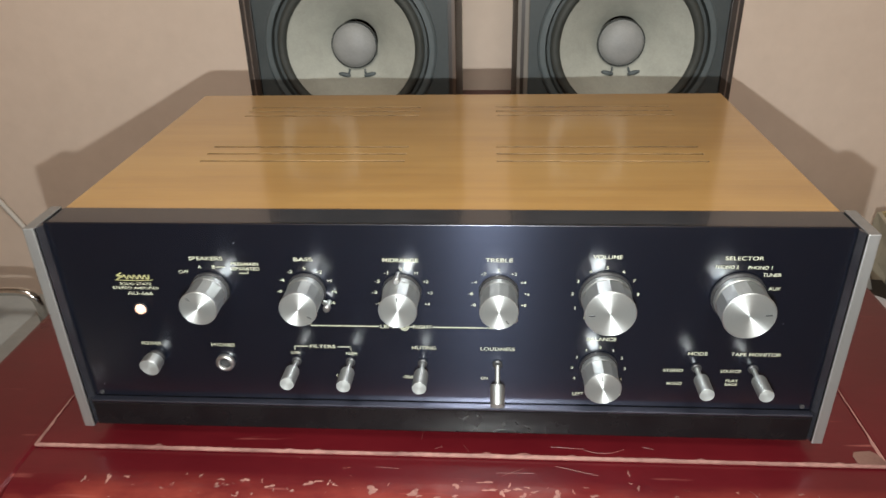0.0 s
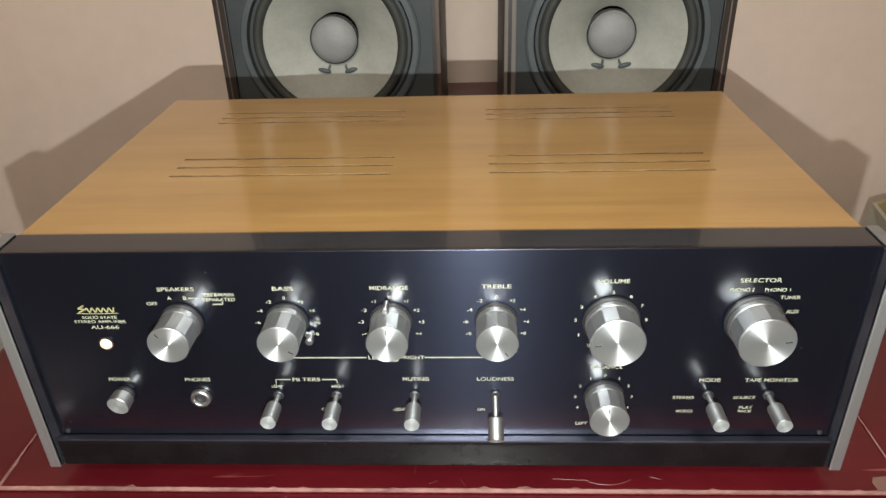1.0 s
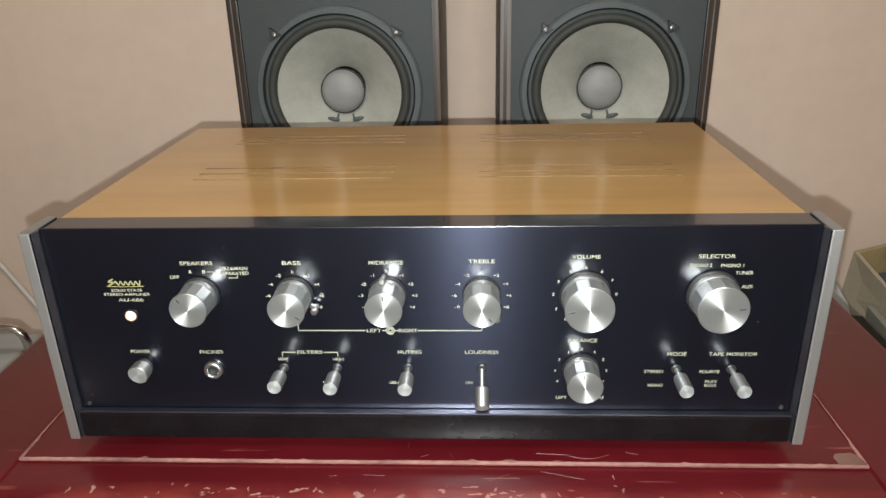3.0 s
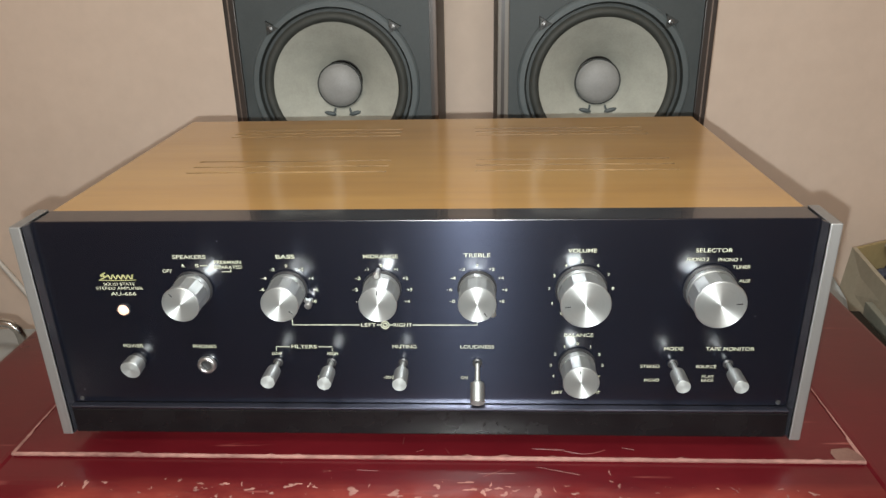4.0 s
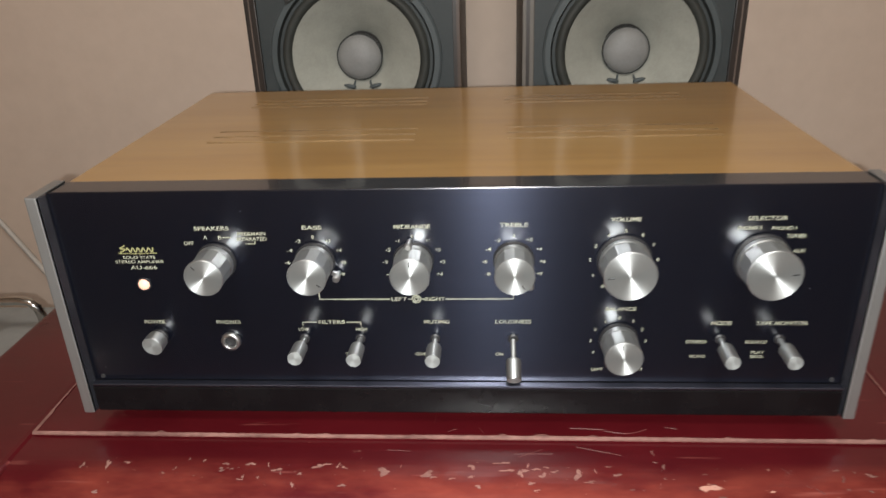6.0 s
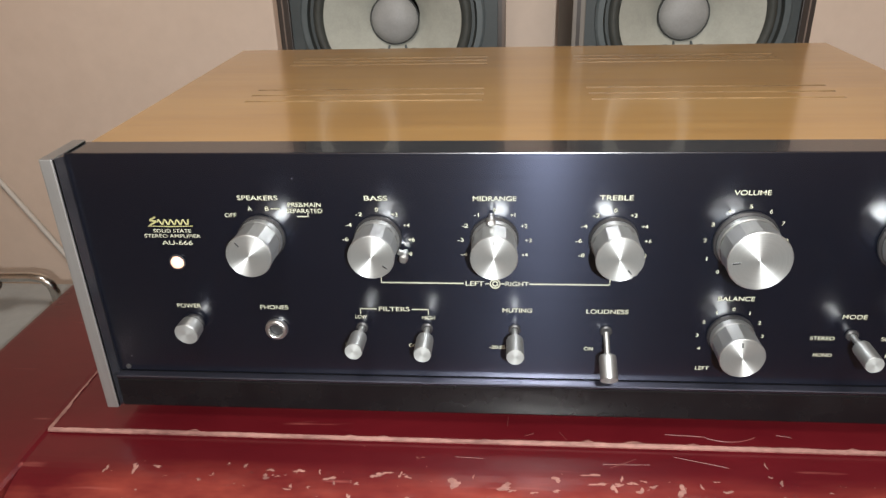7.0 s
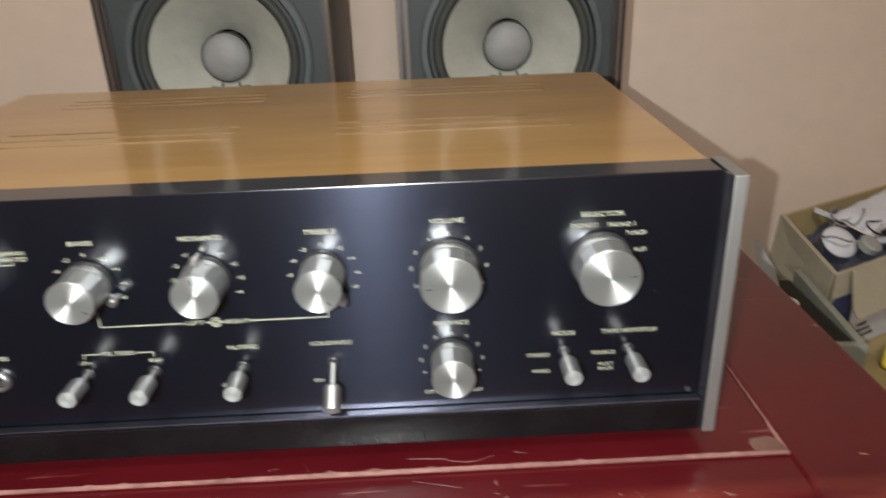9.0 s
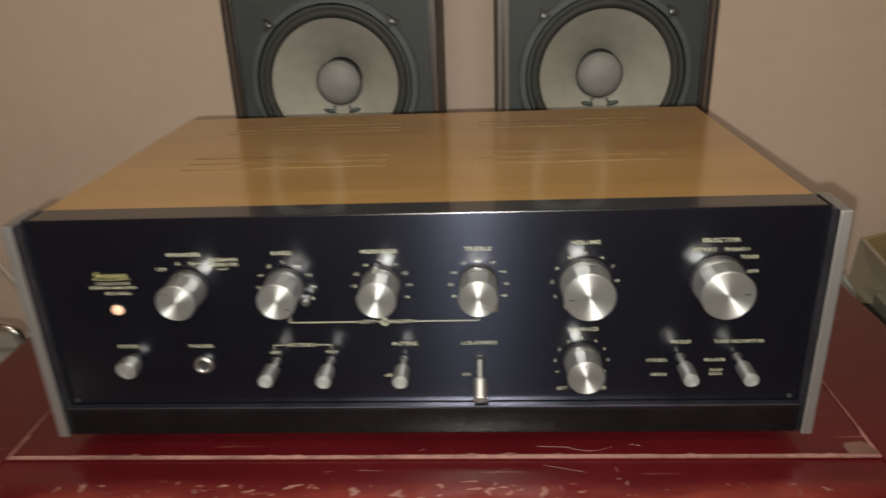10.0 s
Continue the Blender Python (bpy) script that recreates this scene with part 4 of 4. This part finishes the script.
    disc = put("white_disc", lathe([(0, 0), (0.020, 0), (0.0215, -0.002), (0.0205, -0.0045), (0.013, -0.006), (0, -0.006)], 40), M_WHITE, "round white disc lying on the bag", "disc", (0.070, 0.092, 0.160), (-52, 0, 12), True)
    put("wire_ring", lathe([(0.0225, -0.001), (0.0235, -0.001), (0.0235, -0.002), (0.0225, -0.002)], 40, closed=True), M_SCREW, "thin wire ring round the white disc", "ring", (0.078, 0.098, 0.163), (-48, 0, 8))
    put("steel_cap", lathe([(0, 0), (0.013, 0), (0.013, -0.008), (0.010, -0.010), (0, -0.010)], 28), M_SILVER, "small dull steel cap on the bag", "cap", (0.125, 0.055, 0.158), (-60, 0, 30))
    rng = random.Random(21)
    for k in range(11):
        x, y = rng.uniform(0.10, 0.32), rng.uniform(0.04, 0.20)
        bm = box(-0.024, 0.024, -0.006, 0.006, 0, 0.002, 0.0004)
        for v in bm.verts:
            v.co.z += 0.003 * math.sin(v.co.x * 90 + k)
        put("paper_strip", bm, M_WHITE if k % 2 else M_DENIM, "loose strip of pale paper on the bag" if k % 2 else "short dark strip of plastic on the bag", "scrap", (x, y, 0.150), (rng.uniform(-25, 25), rng.uniform(-20, 20), rng.uniform(0, 180)))
    put("paper_sheet", crumpled(0.11, 0.055, 0.006, 2.2, 14, 9), M_WHITE, "creased pale blue-white sheet on the bag", "paper", (0.22, 0.135, 0.172), (10, -8, 25), True)
    yp = thing("yellow_packet", (0, 0, 0), "small bright yellow packet on the brown carton", "packet")
    P = pose(0.585, 0.385, 0.331, 0, 0, 40)
    part("pouch", leaning(box(0, 0.075, 0, 0.018, 0, 0.040, 0.005, seg=3), P), M_YELLOW, yp)
    part("pouch_seam", leaning(box(0.004, 0.071, 0.007, 0.011, 0.0401, 0.046, 0.0008), P), M_YELLOW, yp)
    # dark crate with an olive rim in the gap between table and box
    cr = thing("dark_crate", (0, 0, 0), "dark wooden crate with an olive rim between table and box", "crate")
    C = pose(0.345, 0.27, 0, 0, 0, -6)
    part("crate_body", leaning(box(0, 0.1335, 0.0625, 0.222, 0, 0.398, 0.003), C), M_GRIP, cr)
    for k in range(3):
        part("top_slat", leaning(box(0.001 + 0.044 * k, 0.042 + 0.044 * k, 0.0630, 0.221, 0.3982, 0.408, 0.002), C), M_HOLLOW, cr, "black top slat")
    part("rim", leaning(box(-0.002, 0.1425, 0.054, 0.0620, 0.372, 0.420, 0.0015), C), M_OLIVE, cr, "olive front rim")
    part("rim", leaning(box(0.1340, 0.1422, 0.0625, 0.224, 0.372, 0.420, 0.0015), C), M_OLIVE, cr, "olive side rim")
    tagged(mesh_object("bottle_cap", leaning(lathe([(0, 0), (0.015, 0), (0.015, -0.007), (0.0125, -0.008), (0, -0.008)], 28), pose(0.466, 0.424, 0.4082, 90, 0, 0)), M_WHITE, smooth=False), "round white bottle cap lying on the crate", "cap")
    scrap = sheet([(0.452, 0.452, 0.4084), (0.474, 0.452, 0.4084), (0.468, 0.460, 0.432), (0.450, 0.474, 0.462), (0.446, 0.473, 0.460)], (0.0010, 0.0016, 0))
    tagged(mesh_object("card_scrap", scrap, M_CASE), "bent pointed grey card scrap standing on the crate", "scrap")
    # loose leads over the bag
    for k, (x, y, rx, ry, m) in enumerate(((0.075, 0.100, 0.040, 0.030, M_CASE), (0.150, 0.110, 0.050, 0.040, M_CABLE), (0.200, 0.080, 0.060, 0.028, M_RUBBER), (0.135, 0.150, 0.045, 0.032, M_CASE))):
        pts = []
        for j in range(25):
            a = 0.6 * k + 5.0 * j / 24
            pts.append(K @ Vector((x + rx * math.cos(a), y + ry * math.sin(a) * (1 + 0.15 * math.sin(3 * a)), 0.176 + 0.007 * math.sin(2 * a + k))))
        tagged(mesh_object("loose_lead", tube(pts, 0.0013, 8), m, smooth=True), "thin loose lead curled on the crumpled bag", "cable")


clutter()


def left_side():
    # grey case whose top lies a little below the table, with a bent tube handle
    c = thing("grey_case", (0, 0, 0), "grey painted case standing beside the table", "case")
    part("case_body", box(-0.95, -0.318, -0.25, 0.330, 0.012, 0.452, 0.006), M_CASE, c)
    part("lid", box(-0.952, -0.316, -0.252, 0.332, 0.4522, 0.462, 0.003), M_CASE, c)
    for x in (-0.93, -0.34):
        for y in (-0.23, 0.31):
            part("foot", box(x - 0.015, x + 0.015, y - 0.015, y + 0.015, 0.0, 0.0119, 0.003), M_RUBBER, c)
    hd = part("handle", tube([(-0.628, 0.262, 0.498)] + [(-0.448, 0.262, 0.506), (-0.426, 0.262, 0.5065), (-0.416, 0.262, 0.505), (-0.410, 0.262, 0.499), (-0.4085, 0.2625, 0.491), (-0.4085, 0.263, 0.462)], 0.0042, 14), M_CHROME, c, "bent chrome tube handle", smooth=True)
    part("grip", tube([(-0.608, 0.262, 0.497), (-0.508, 0.262, 0.497), (-0.470, 0.262, 0.500), (-0.463, 0.262, 0.502)], 0.010, 16), M_GRIP, hd, "dark brown hand grip", smooth=True)
    # white cable sloping down along the wall side
    pts = []
    for k in range(15):
        u = k / 14
        pts.append((-0.86 + 0.24 * u, 0.72, 0.552 - 0.415 * u + 0.012 * math.sin(math.pi * u)))
    pts = [(-0.86, 0.72, 0.556), *pts[1:]]
    tagged(mesh_object("white_cable", tube(pts + [(-0.58, 0.74, 0.05), (-0.50, 0.78, 0.0045), (-0.3, 0.9, 0.0045)], 0.0042, 10), M_CABLE, smooth=True), "white cable sloping down behind the table", "cable")
    nail = thing("wall_nail", (-0.4378, 0.75, 0.795), "small dark nail in the beige wall", "nail")
    part("shank", lathe([(0, 0.002), (0.0014, 0.002), (0.0014, -0.014), (0, -0.014)], 10), M_GRIP, nail)
    part("nail_head", lathe([(0, -0.0141), (0.0026, -0.0141), (0.0026, -0.0155), (0, -0.0160)], 14), M_GRIP, nail)
    part("thread_end", tube([(0, -0.010, 0.0015), (0.0006, -0.0105, -0.004), (0.0003, -0.011, -0.008)], 0.0011, 8), M_GRIP, nail, "scrap of dark thread")


left_side()
